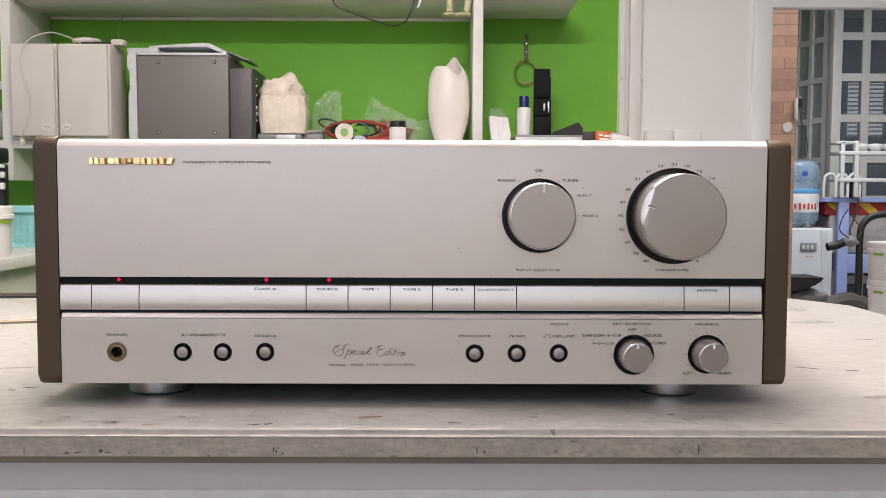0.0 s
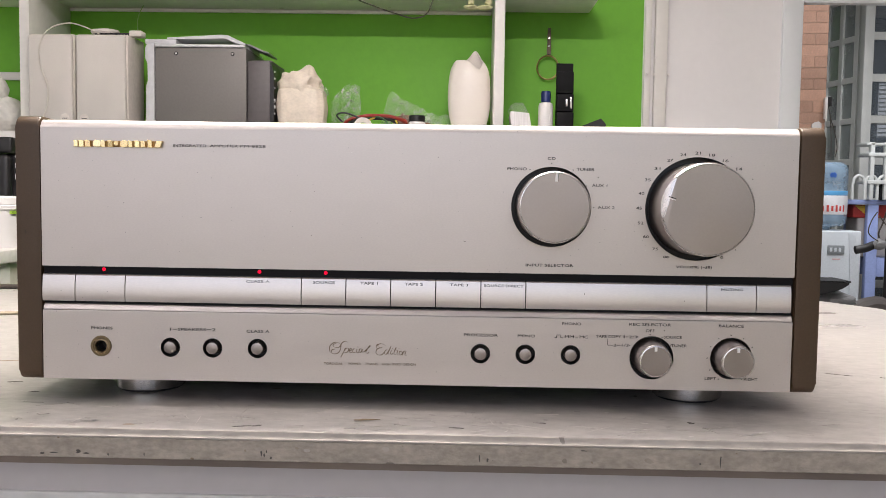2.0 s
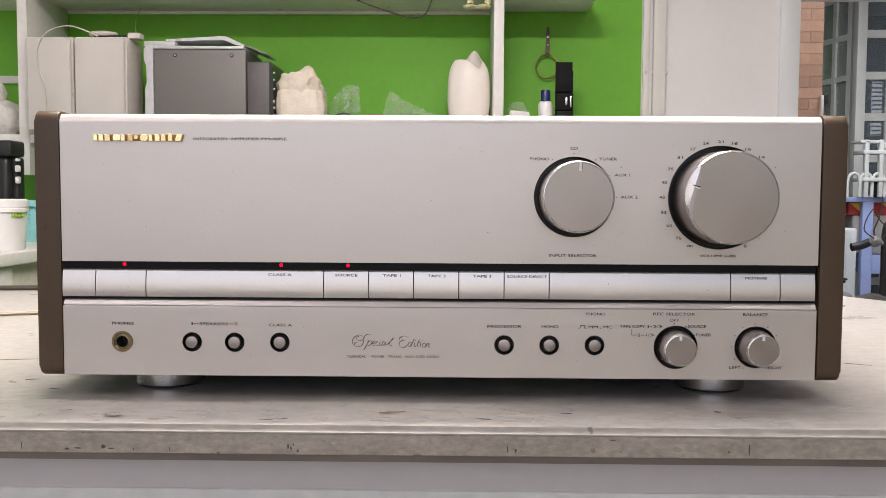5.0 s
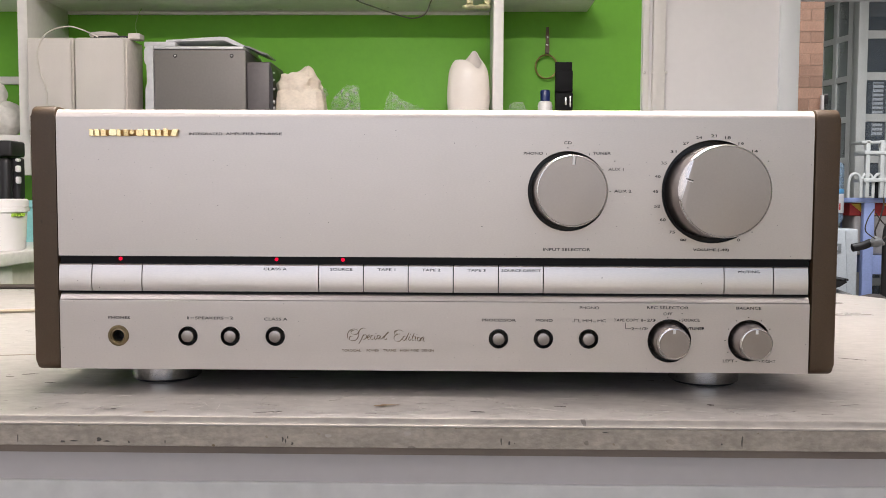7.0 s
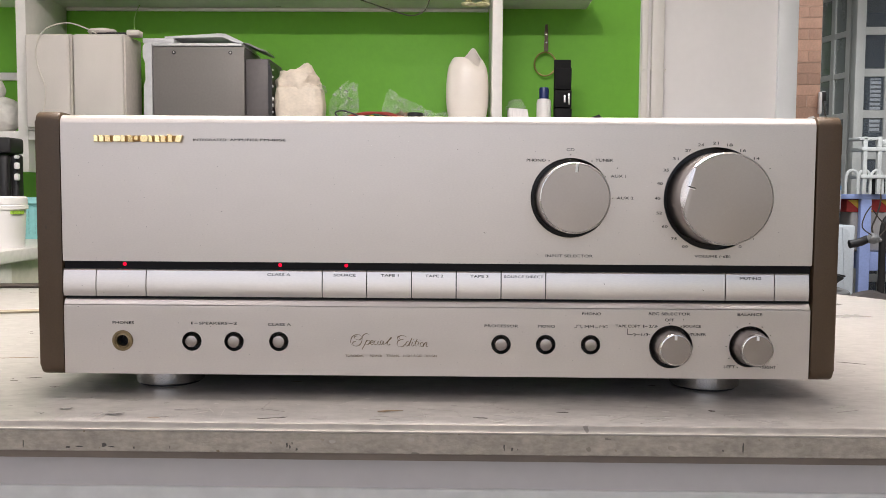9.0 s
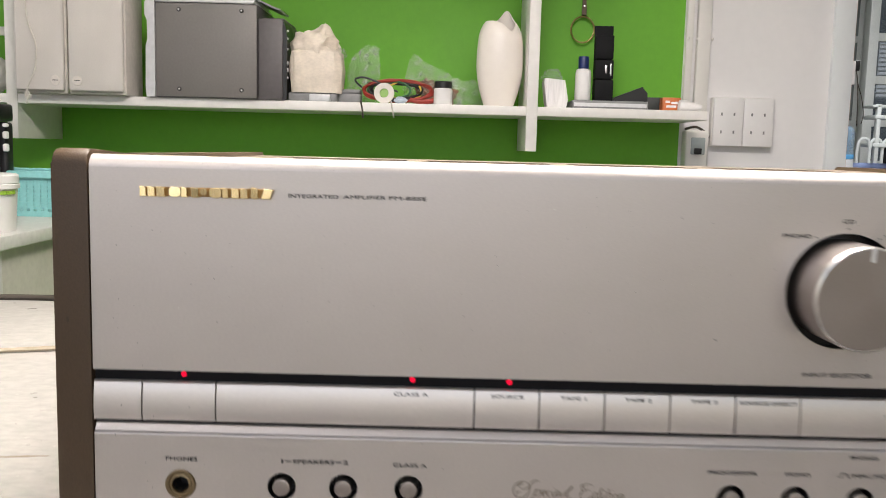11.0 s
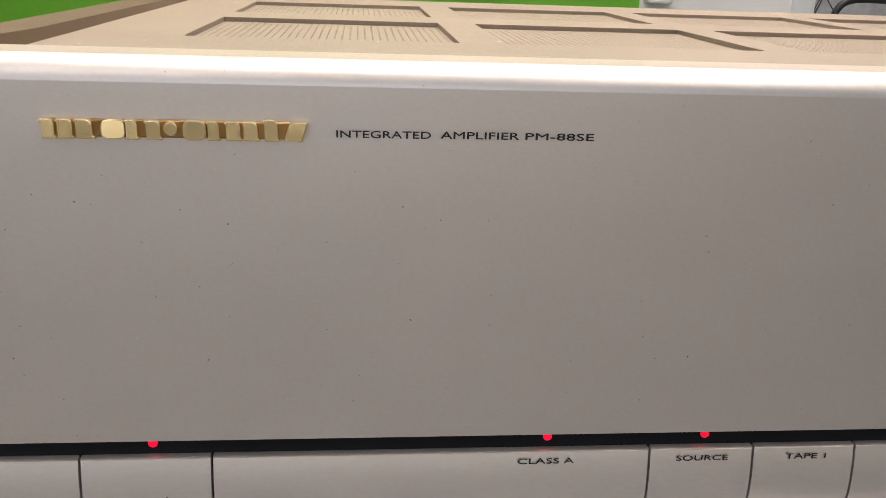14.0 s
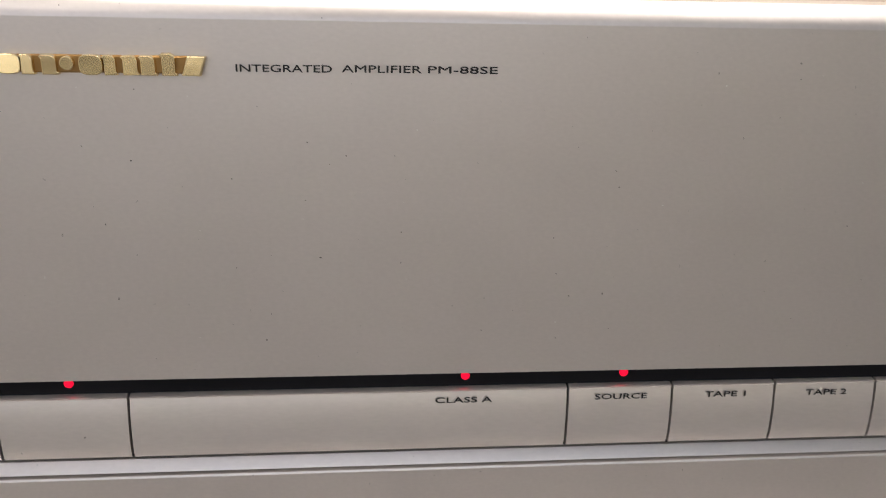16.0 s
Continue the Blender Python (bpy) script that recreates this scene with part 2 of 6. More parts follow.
def part(name, bm, material, parent=None, label="", smooth=35, kind=""):
    me = bm if isinstance(bm, bpy.types.Mesh) else finish(bm, name, material, smooth)
    if isinstance(bm, bpy.types.Mesh) and not me.materials:
        me.materials.append(material)
    ob = new(name, me)
    if parent is not None:
        ob.parent = parent
    return tagged(ob, label, kind=kind)


def structure(name, bm, material, label="", smooth=35):
    return tagged(new(name, finish(bm, name, material, smooth)), label, kind="structure")


def single(name, bm, material, x, y, z, label, category, group="", turn=0.0, smooth=35):
    ob = new(name, finish(bm, name, material, smooth))
    ob.matrix_world = pose(x, y, z, 0, 0, turn)
    return tagged(ob, label, category, group)


def box(bm, x0, x1, y0, y1, z0, z1, bevel=0.0, seg=2):
    v = bmesh.ops.create_cube(bm, size=1)["verts"]
    bmesh.ops.scale(bm, vec=(x1 - x0, y1 - y0, z1 - z0), verts=v)
    bmesh.ops.translate(bm, vec=((x0 + x1) / 2, (y0 + y1) / 2, (z0 + z1) / 2), verts=v)
    if bevel:
        edges = list({e for q in v for e in q.link_edges})
        bmesh.ops.bevel(bm, geom=edges, offset=bevel, segments=seg, profile=0.5, affect="EDGES")
    return bm


def B(*args, **kw):
    return box(bmesh.new(), *args, **kw)


def lathe(bm, profile, seg=32, m=Matrix()):
    """Turns (radius, height) pairs round z; closed at both ends where the radius is 0."""
    rings = []
    for r, h in profile:
        if r < 1e-6:
            rings.append([bm.verts.new(m @ Vector((0, 0, h)))])
        else:
            rings.append([bm.verts.new(m @ Vector((r * math.cos(2 * math.pi * k / seg), r * math.sin(2 * math.pi * k / seg), h))) for k in range(seg)])
    for a, b in zip(rings, rings[1:]):
        for k in range(seg):
            j = (k + 1) % seg
            q = [a[k % len(a)], a[j % len(a)], b[j % len(b)], b[k % len(b)]]
            q = list(dict.fromkeys(q))
            if len(q) > 2:
                bm.faces.new(q)
    return bm


def L(profile, seg=32, m=Matrix()):
    return lathe(bmesh.new(), profile, seg, m)


def FRONT(x, z, y=0.0):
    """Turns a lathe so that its height runs towards the viewer's side (-y) from the point (x, y, z)."""
    return Matrix.Translation((x, y, z)) @ Matrix.Rotation(radians(90), 4, "X")


def tube(bm, points, r, seg=8, closed=False):
    pts = [Vector(p) for p in points]
    fine = []
    count = len(pts)
    for i in range(count if closed else count - 1):
        p0, p1, p2, p3 = (pts[(i + k) % count] if closed else pts[min(max(i + k, 0), count - 1)] for k in (-1, 0, 1, 2))
        for s in range(6):
            t = s / 6
            fine.append(0.5 * (2 * p1 + (p2 - p0) * t + (2 * p0 - 5 * p1 + 4 * p2 - p3) * t * t + (3 * p1 - p0 - 3 * p2 + p3) * t ** 3))
    if not closed:
        fine.append(pts[-1])
    rings, side = [], None
    for i, p in enumerate(fine):
        a, b = fine[i - 1] if (i or closed) else p, fine[(i + 1) % len(fine)] if (i + 1 < len(fine) or closed) else p
        way = (b - a).normalized()
        side = way.orthogonal().normalized() if side is None else (side - way * side.dot(way)).normalized()
        up = way.cross(side)
        rings.append([bm.verts.new(p + r * (math.cos(2 * math.pi * k / seg) * side + math.sin(2 * math.pi * k / seg) * up)) for k in range(seg)])
    pairs = list(zip(rings, rings[1:])) + ([(rings[-1], rings[0])] if closed else [])
    for a, b in pairs:
        for k in range(seg):
            bm.faces.new((a[k], a[(k + 1) % seg], b[(k + 1) % seg], b[k]))
    if not closed:
        bm.faces.new(rings[0]), bm.faces.new(rings[-1])
    return bm


def prism(bm, outline, axis, lo, hi):
    """A solid from a flat outline, drawn out along an axis; outline gives the two other coordinates in order."""
    def at(p, d):
        q = list(p)
        q.insert("xyz".index(axis), d)
        return bm.verts.new(q)
    a, b = [at(p, lo) for p in outline], [at(p, hi) for p in outline]
    bm.faces.new(a), bm.faces.new(b)
    for k in range(len(a)):
        j = (k + 1) % len(a)
        bm.faces.new((a[k], a[j], b[j], b[k]))
    return bm


def circle(x, y, r, seg=64):
    return [(x + r * math.cos(2 * math.pi * k / seg), y + r * math.sin(2 * math.pi * k / seg)) for k in range(seg)]


def rect(x0, x1, y0, y1):
    return [(x0, y0), (x1, y0), (x1, y1), (x0, y1)]


def curve_mesh(cu, m):
    ob = bpy.data.objects.new("shape", cu)
    scene.collection.objects.link(ob)
    me = bpy.data.meshes.new_from_object(ob.evaluated_get(bpy.context.evaluated_depsgraph_get()))
    bpy.data.objects.remove(ob)
    bpy.data.curves.remove(cu)
    me.materials.clear()
    me.transform(m)
    me.polygons.foreach_set("use_smooth", [False] * len(me.polygons))
    bm = bmesh.new()
    bm.from_mesh(me)
    bmesh.ops.remove_doubles(bm, verts=bm.verts, dist=1e-7)
    bm.to_mesh(me)
    bm.free()
    return me


def plate(outline, holes, thick, bevel, m):
    """A plate with real holes; its outline lies in x and y, its thickness along z about 0."""
    cu = bpy.data.curves.new("plate", "CURVE")
    cu.dimensions, cu.fill_mode, cu.extrude, cu.bevel_depth, cu.bevel_resolution = "2D", "BOTH", thick / 2 - bevel, bevel, 1
    cu.offset = -bevel
    for ring in [outline, *holes]:
        sp = cu.splines.new("POLY")
        sp.points.add(len(ring) - 1)
        for q, (x, y) in zip(sp.points, ring):
            q.co = (x, y, 0, 1)
        sp.use_cyclic_u = True
    return curve_mesh(cu, m)


def printed(words, cx, cz, width, height, parent, material, y=-0.0003, shear=0.0, name="lettering", label=""):
    """Flat printed words facing -y, fitted to a width and height, centred at (cx, cz)."""
    cu = bpy.data.curves.new("words", "FONT")
    cu.body, cu.shear, cu.fill_mode, cu.resolution_u, cu.offset = words, shear, "FRONT", 3, 0.0
    me = curve_mesh(cu, Matrix())
    co = np.empty(len(me.vertices) * 3)
    me.vertices.foreach_get("co", co)
    co = co.reshape(-1, 3)
    lo, hi = co.min(0), co.max(0)
    out = np.stack([cx + ((co[:, 0] - lo[0]) / (hi[0] - lo[0]) - 0.5) * width, np.full(len(co), y), cz + ((co[:, 1] - lo[1]) / (hi[1] - lo[1]) - 0.5) * height], 1)
    me.vertices.foreach_set("co", out.ravel())
    # further impressions a hair aside, as heavy print has
    bm = bmesh.new()
    bm.from_mesh(me)
    first = bm.verts[:] + bm.edges[:] + bm.faces[:]
    for k, (dx, dz) in enumerate(((0.00005, 0.00002), (0.00001, 0.00007))):
        twin = bmesh.ops.duplicate(bm, geom=first)["geom"]
        bmesh.ops.translate(bm, vec=(dx, -0.00001 * (k + 1), dz), verts=[v for v in twin if isinstance(v, bmesh.types.BMVert)])
    bm.to_mesh(me)
    bm.free()
    me.update()
    return part(name, me, material, parent, label)


def lump(bm, c, size, seed, rough=0.18, detail=3, freq=2.2):
    """An uneven, crumpled body."""
    v = bmesh.ops.create_icosphere(bm, subdivisions=detail, radius=1)["verts"]
    for q in v:
        d = noise.noise(q.co * freq + Vector((seed, seed * 2.3, 0))) + 0.5 * noise.noise(q.co * freq * 2.7 + Vector((0, seed, seed)))
        q.co = q.co * (1 + rough * d)
        q.co = Vector((q.co.x * size[0], q.co.y * size[1], q.co.z * size[2])) + Vector(c)
    return bm


# ---------------------------------------------------------------- amplifier on the worktop
amp = thing("integrated_amplifier", 0, 0, T, "champagne aluminium integrated amplifier with brown sides on the worktop", "amplifier")
UP = Matrix.Rotation(radians(90), 4, "X")  # lays a plate upright, facing -y
HW = 0.2140
SEL, VOL, REC, BAL = (0.0765, 0.1160), (0.1583, 0.1160), (0.1352, 0.0312), (0.1803, 0.0316)

# upper front plate: flat with two wells, and a rounded upper edge
up_plate = plate(rect(-HW, HW, 0.0782, 0.1570), [circle(*SEL, 0.0226), circle(*VOL, 0.0291)], 0.010, 0.0, Matrix.Translation((0, 0.005, 0)) @ UP)
bm = bmesh.new()
bm.from_mesh(up_plate)
lead = radians(14)  # the rounding begins with a slight crease
nose = [(0.0050 * (math.cos(lead) - math.cos(a)) / math.cos(lead), 0.1570 + 0.0047 * (math.sin(a) - math.sin(lead)) / (1 - math.sin(lead)))
        for a in (lead + (math.pi / 2 - lead) * k / 24 for k in range(24))] + [(0.0050, 0.1617), (0.0056, 0.1617), (0.0058, 0.1612), (0.021, 0.1570)]
prism(bm, nose, "x", -HW, HW)
bmesh.ops.remove_doubles(bm, verts=bm.verts, dist=1e-6)
part("upper_front_plate", bm, FACE, amp, "brushed champagne aluminium plate with dust specks", 40)
part("top_strip", prism(bmesh.new(), [(0.0060, 0.1590), (0.0060, 0.1614), (0.0063, 0.1616), (0.0205, 0.1614), (0.0214, 0.1605), (0.0214, 0.1565)], "x", -HW, HW), STRIP, amp, "pale bronze strip behind the rounded edge", 30)
# lower front plate with a stepped, sloping upper edge
wells = [(-0.1402, 0.0322), (-0.1158, 0.0322), (-0.0899, 0.0324), (0.0380, 0.0318), (0.0636, 0.0319), (0.0893, 0.0320)]
JACK = (-0.1802, 0.0323)
lo_plate = plate(rect(-HW, HW, 0.0130, 0.0522), [circle(*REC, 0.0124), circle(*BAL, 0.0119), circle(*JACK, 0.0046)] + [circle(*w, 0.0056, 40) for w in wells],
                 0.010, 0.0, Matrix.Translation((0, 0.005, 0)) @ UP)
bm = bmesh.new()
bm.from_mesh(lo_plate)
prism(bm, [(0.0, 0.0522), (0.0002, 0.0527), (0.0007, 0.0529), (0.0020, 0.0529), (0.0020, 0.0532), (0.0008, 0.0533), (0.0010, 0.0538), (0.0024, 0.0560), (0.0032, 0.0564), (0.010, 0.0565), (0.010, 0.0522)], "x", -HW, HW)
part("lower_front_plate", bm, FACE, amp, "", 25)
# dark recess behind the button row
part("button_slot", B(-HW, HW, 0.0024, 0.010, 0.0566, 0.0781), SLOT, amp, "dark plastic slot holding the indicator lights")
# row of long flat buttons, gently bowed
cuts = [-0.2143, -0.1951, -0.1662, -0.0648, -0.0393, -0.0137, 0.0120, 0.0377, 0.0632, 0.1654, 0.1932, 0.2130]
for a, b in zip(cuts, cuts[1:]):
    bm = bmesh.new()
    face = [(-0.0003 + (0.0080 if k < 3 else 0.0021) * (k / 11 - 0.25) ** 2, 0.0581 + 0.0148 * k / 11) for k in range(12)]
    face += [(0.0005, 0.0732), (0.0009, 0.07345), (0.0016, 0.0736)]
    prism(bm, face + [(0.007, 0.0736), (0.007, 0.0581)], "x", a + 0.00030, b - 0.00030)
    part("button", bm, BUTTON, amp, smooth=40)
for x in (-0.1792, -0.0893, -0.0512):
    part("indicator_light", L([(0, 0.0009), (0.0007, 0.0007), (0.00105, 0.0004), (0.00105, 0.0)], 16, FRONT(x, 0.0764, 0.0025)), LED, amp, "glowing red indicator light")
# knobs in black wells


def knob(name, cx, cz, r_well, r_base, r_front, depth, chamfer, pointer_deg, label):
    part("well", L([(r_well - 0.0001, 0.0002), (r_well - 0.0001, -0.0085), (0, -0.0085)], 64, FRONT(cx, cz)), BLACK, amp)
    bm = L([(r_base, -0.0085), (r_base, 0.001), (r_front + 0.0002, depth - 0.0012), (r_front, depth - 0.0006), (r_front - 0.0008, depth)], 96)
    top = [v for v in bm.verts if abs(v.co.z - depth) < 1e-7]
    bm.faces.new(sorted(top, key=lambda v: math.atan2(v.co.y, v.co.x)))
    way = Vector((math.cos(radians(pointer_deg)), math.sin(radians(pointer_deg)), 0))
    if chamfer:
        no = (way * 0.50 + Vector((0, 0, 0.87))).normalized()
        co = way * (r_front - chamfer) + Vector((0, 0, depth))
        cut = bmesh.ops.bisect_plane(bm, geom=bm.verts[:] + bm.edges[:] + bm.faces[:], plane_co=co, plane_no=no, clear_outer=True)
        # the flat's bright gleam is put in with the paler edge metal
        for f in bmesh.ops.holes_fill(bm, edges=[e for e in cut["geom_cut"] if isinstance(e, bmesh.types.BMEdge)], sides=0)["faces"]:
            f.material_index = 1
    bm.transform(FRONT(cx, cz))
    k = part(name, bm, [KNOB, KNOBEDGE], amp, label, 30)
    # thin paler ring that carries the highlight of the knob's edge
    bm = L([(r_front - 0.0004, depth - 0.0012), (r_front + 0.00035, depth - 0.0010), (r_front - 0.0002, depth - 0.0001), (r_front - 0.0007, depth + 0.00006), (r_front - 0.0009, depth - 0.0006)], 96)
    if chamfer:
        cut = bmesh.ops.bisect_plane(bm, geom=bm.verts[:] + bm.edges[:] + bm.faces[:], plane_co=co, plane_no=no, clear_outer=True)
    bm.transform(FRONT(cx, cz))
    part("rim", bm, KNOBEDGE, k, "bright rim ring carrying the edge highlight")
    length = r_front * (0.15 if chamfer else 0.20)
    seat = FRONT(cx, cz) @ Matrix.Translation(way * (r_front - max(chamfer * 0.8, 0.0014)) + Vector((0, 0, depth))) @ Matrix.Rotation(radians(pointer_deg), 4, "Z")
    # white mark, with a dark bar drawn for a groove's shaded edge
    for side, m in ((-0.0007, PRINT), (0.0001, WHITELINE)):
        if chamfer or r_front > 0.01 or m is WHITELINE:
            wide = 0.00022 if chamfer else (0.00075 if m is WHITELINE else 0.00012)
            bm = B(-length, length * (0.1 if chamfer else 0.35), side - wide, side + wide, -0.0001, 0.00022)
            bm.transform(seat)
            part("pointer", bm, m, k, "pointer line drawn with thin raised bars")
    return k


knob("input_selector_knob", *SEL, 0.0226, 0.0198, 0.0193, 0.0192, 0.0, 87, "round aluminium input selector knob")
knob("volume_knob", *VOL, 0.0291, 0.0258, 0.0249, 0.0226, 0.0036, 164, "large round aluminium volume knob with a sloping flat")
knob("record_selector_knob", *REC, 0.0124, 0.0102, 0.0089, 0.0114, 0.0, 90, "small aluminium record selector knob")
knob("balance_knob", *BAL, 0.0119, 0.0102, 0.0089, 0.0130, 0.0, 90, "small aluminium balance knob")
for w in wells:
    part("well", L([(0.0055, 0.0002), (0.0055, -0.0085), (0, -0.0085)], 40, FRONT(*w)), BLACK, amp)
    b = part("push_button", L([(0.0035, -0.008), (0.0035, 0.0011), (0.0033, 0.0014), (0.0030, 0.0015), (0, 0.0015)], 40, FRONT(*w)), KNOB, amp, "round silver push button")
jack = part("headphone_jack", L([(0.0060, 0.0), (0.0060, 0.0006), (0.0056, 0.0009), (0.0046, 0.0009), (0.0042, 0.0004), (0.0034, 0.0006), (0.0031, 0.0), (0.0031, -0.004)], 48, FRONT(*JACK)), BRONZE, amp, "brass-ringed headphone socket")
part("socket_hole", L([(0.0040, -0.0005), (0.0031, -0.0004), (0.0031, -0.0088), (0, -0.0088)], 40, FRONT(*JACK)), BLACK, jack)

# brown side panels with rounded corners
for s in (-1, 1):
    x0, x1 = sorted((s * (0.2149 if s < 0 else 0.2153), s * 0.2287))
    drop = 0.0 if s < 0 else 0.0010
    rim = []
    for cy, cz, a0 in ((0.0065, 0.1576 - drop, 90), (0.0065, 0.0178, 180), (0.324, 0.0178, 270), (0.324, 0.1542, 0)):
        rim += [(0.065, 0.1612 - drop / 2), (0.035, 0.1619 - drop), (0.018, 0.1629 - drop)] if a0 == 90 else []
        rim += [(cy + 0.006 * math.cos(radians(a0 + d)), cz + 0.006 * math.sin(radians(a0 + d))) for d in range(0, 91, 15)]
    bm = prism(bmesh.new(), rim, "x", x0, x1)
    ends = [e for e in bm.edges if abs(e.verts[0].co.x - e.verts[1].co.x) < 1e-6]
    bmesh.ops.bevel(bm, geom=ends, offset=0.0012, segments=2, profile=0.5, affect="EDGES")
    part("side_panel", bm, BROWN, amp, "brown grained vinyl side panel", 40)
# chassis, bottom and back
part("chassis", B(-0.2145, 0.2145, 0.011, 0.322, 0.0140, 0.1522), BLACK, amp, "dark steel chassis")
# added plate that stops light from the wall passing under the amplifier
part("bottom_cover", B(-0.2100, 0.2100, 0.066, 0.250, 0.0075, 0.0139, bevel=0.001), BLACK, amp, "dark plate added under the chassis to narrow the gap")
# top cover with eight recessed perforated panels
PITCH, WELLW = 0.0937, 0.0795
holes, spots = [], []
for row in ((0.0870, 0.1645), (0.1955, 0.2720)):
    for c in range(4):
        x0 = -0.1835 + c * PITCH
        holes.append(rect(x0, x0 + WELLW, *row))
        spots.append((x0, x0 + WELLW, *row))
top = plate(rect(-0.2146, 0.2146, 0.0215, 0.325), holes, 0.0016, 0.0, Matrix.Translation((0, 0, 0.1572)))
cover = part("top_cover", top, COVER, amp, "bronze lacquered steel top cover with recessed vents")
for x0, x1, y0, y1 in spots:
    bm = bmesh.new()
    n = int((x1 - x0) / 0.0024)
    for k in range(n + 1):
        x = x0 + (x1 - x0) * k / n
        box(bm, x - 0.00090, x + 0.00090, y0 - 0.001, y1 + 0.001, 0.1556, 0.15630)
    n = int((y1 - y0) / 0.0024)
    for k in range(n + 1):
        y = y0 + (y1 - y0) * k / n
        box(bm, x0 - 0.001, x1 + 0.001, y - 0.00090, y + 0.00090, 0.1555, 0.15627)
    part("vent_grille", bm, COVER, cover, "perforated vent panel", None)
# turned feet
for x in (-0.1668, 0.1668):
    for y in (0.043, 0.275):
        part("foot", L([(0, 0.0012), (0.0202, 0.0012), (0.0208, 0.0016), (0.0209, 0.0024), (0.0209, 0.0108), (0.0200, 0.0112), (0.0200, 0.0132), (0, 0.0132)], 56, Matrix.Translation((x, y, 0))), FOOTM, amp, "turned aluminium foot")
        part("rubber_pad", L([(0, 0.0), (0.0188, 0.0), (0.0192, 0.0006), (0.0190, 0.0012), (0, 0.0012)], 40, Matrix.Translation((x, y, 0))), BLACK, amp, "black rubber pad under the foot")
# raised gold emblem, kept as plain shapes: bars with a thin foot, rounded blocks, a disc and a slanting slab
emblem = part("emblem", B(-0.1938, -0.1446, -0.0009, 0.0, 0.1464, 0.1499, bevel=0.0003, seg=1), GOLDSIDE, amp, "raised gold emblem made of plain shapes")
random.seed(3)


def gold_shape(rim):
    """One polished piece of the emblem with its own slight tilt."""
    m = Matrix.Translation((0, -0.0012, 0)) @ UP
    me = plate(rim, [], 0.0016, 0.0002, Matrix())
    cx, cy = sum(p[0] for p in rim) / len(rim), sum(p[1] for p in rim) / len(rim)
    lean = Matrix.Translation((cx, cy, 0)) @ pose(0, 0, 0, random.uniform(-4, 4), random.uniform(-5, 5), 0) @ Matrix.Translation((-cx, -cy, 0))
    me.transform(m @ lean)
    part("gold_shape", me, GOLD, emblem, smooth=None)


def soft_bar(x, w, foot, tall=0.0):
    """An upright bar with a rounded shoulder and a thin foot that runs on to one side."""
    z0, z1 = 0.14615, 0.1500 + tall
    return [(x, z0), (x + w + foot, z0), (x + w + foot, z0 + 0.0005), (x + w, z0 + 0.0007), (x + w, z1 - 0.0009), (x + w - 0.0003, z1 - 0.0004), (x + w - 0.0009, z1), (x, z1), (x - 0.0004, z1 - 0.0004), (x, z1 - 0.0008)]


def block(x, w, sharp=0.6):
    ring = [2 * math.pi * k / 24 for k in range(24)]
    return [(x + w / 2 + w / 2 * math.copysign(abs(math.cos(a)) ** sharp, math.cos(a)), 0.1481 + 0.00195 * math.copysign(abs(math.sin(a)) ** sharp, math.sin(a))) for a in ring]


x = -0.1942
for kind, w in (("bar", 26), ("bar", 30), ("bar", 34), ("gap", 6), ("round", 42), ("bar", 24), ("gap", 8), ("bar", 30), ("disc", 24), ("gap", 6), ("round", 42), ("bar", 24), ("gap", 6),
                ("bar", 30), ("bar", 30), ("gap", 4), ("tall", 28), ("gap", 4), ("wedge", 44)):
    w *= 1.092e-4
    if kind in ("bar", "tall"):
        gold_shape(soft_bar(x, w * 0.86, w * 0.10, 0.0005 if kind == "tall" else 0.0))
    elif kind == "round":
        gold_shape(block(x, w))
    elif kind == "disc":
        gold_shape(circle(x + w / 2, 0.1484, w * 0.52, 24))
    elif kind == "wedge":
        gold_shape([(x, 0.14615), (x + w - 0.0012, 0.14615), (x + w, 0.1500), (x + 0.0012, 0.1500)])
    x += w + 0.00014


# printed words: text, centre x and z, width and letter height, in millimetres from the front's foot
def words(rows, m, y=-0.0003):
    for text, x, z, w, h in rows:
        printed(text, x / 1000, z / 1000, w / 1000, 0.80 * h / 1000, amp, m, y)


words([("INTEGRATED", -128.5, 147.6, 19.0, 1.78), ("AMPLIFIER", -109.0, 147.7, 16.1, 1.78), ("PM-88SE", -92.5, 147.7, 14.3, 1.78),
       ("PHONO", 56.8, 137.2, 10.8, 1.90), ("CD", 76.1, 143.2, 4.4, 1.90), ("TUNER", 95.2, 137.3, 10.1, 1.90), ("AUX 1", 103.3, 128.4, 8.6, 1.90),
       ("AUX 2", 107.3, 116.1, 9.5, 1.91), ("INPUT SELECTOR", 76.2, 83.0, 26.8, 1.92), ("VOLUME (-dB)", 157.5, 83.1, 20.3, 2.24),], PRINT, -0.0003)
words([("75", 135.4, 93.2, 3.2, 1.92), ("60", 130.1, 100.1, 3.2, 1.91), ("52", 126.8, 107.7, 3.2, 1.91), ("45", 125.7, 116.1, 3.2, 1.91),
       ("40", 126.8, 124.4, 3.2, 1.90), ("35", 130.2, 132.0, 3.2, 1.90), ("31", 135.4, 138.4, 3.2, 1.90), ("27", 142.3, 143.1, 3.2, 1.89),
       ("24", 149.5, 146.3, 3.2, 1.89), ("21", 157.7, 147.3, 3.2, 1.89), ("18", 165.6, 146.3, 3.2, 1.89), ("16", 173.2, 143.2, 3.2, 1.89),
       ("14", 180.9, 138.8, 3.2, 1.89), ("0", 172.9, 88.9, 1.6, 1.92), ("\u221e", 141.8, 88.8, 3.5, 1.60),], PRINT, -0.0003)
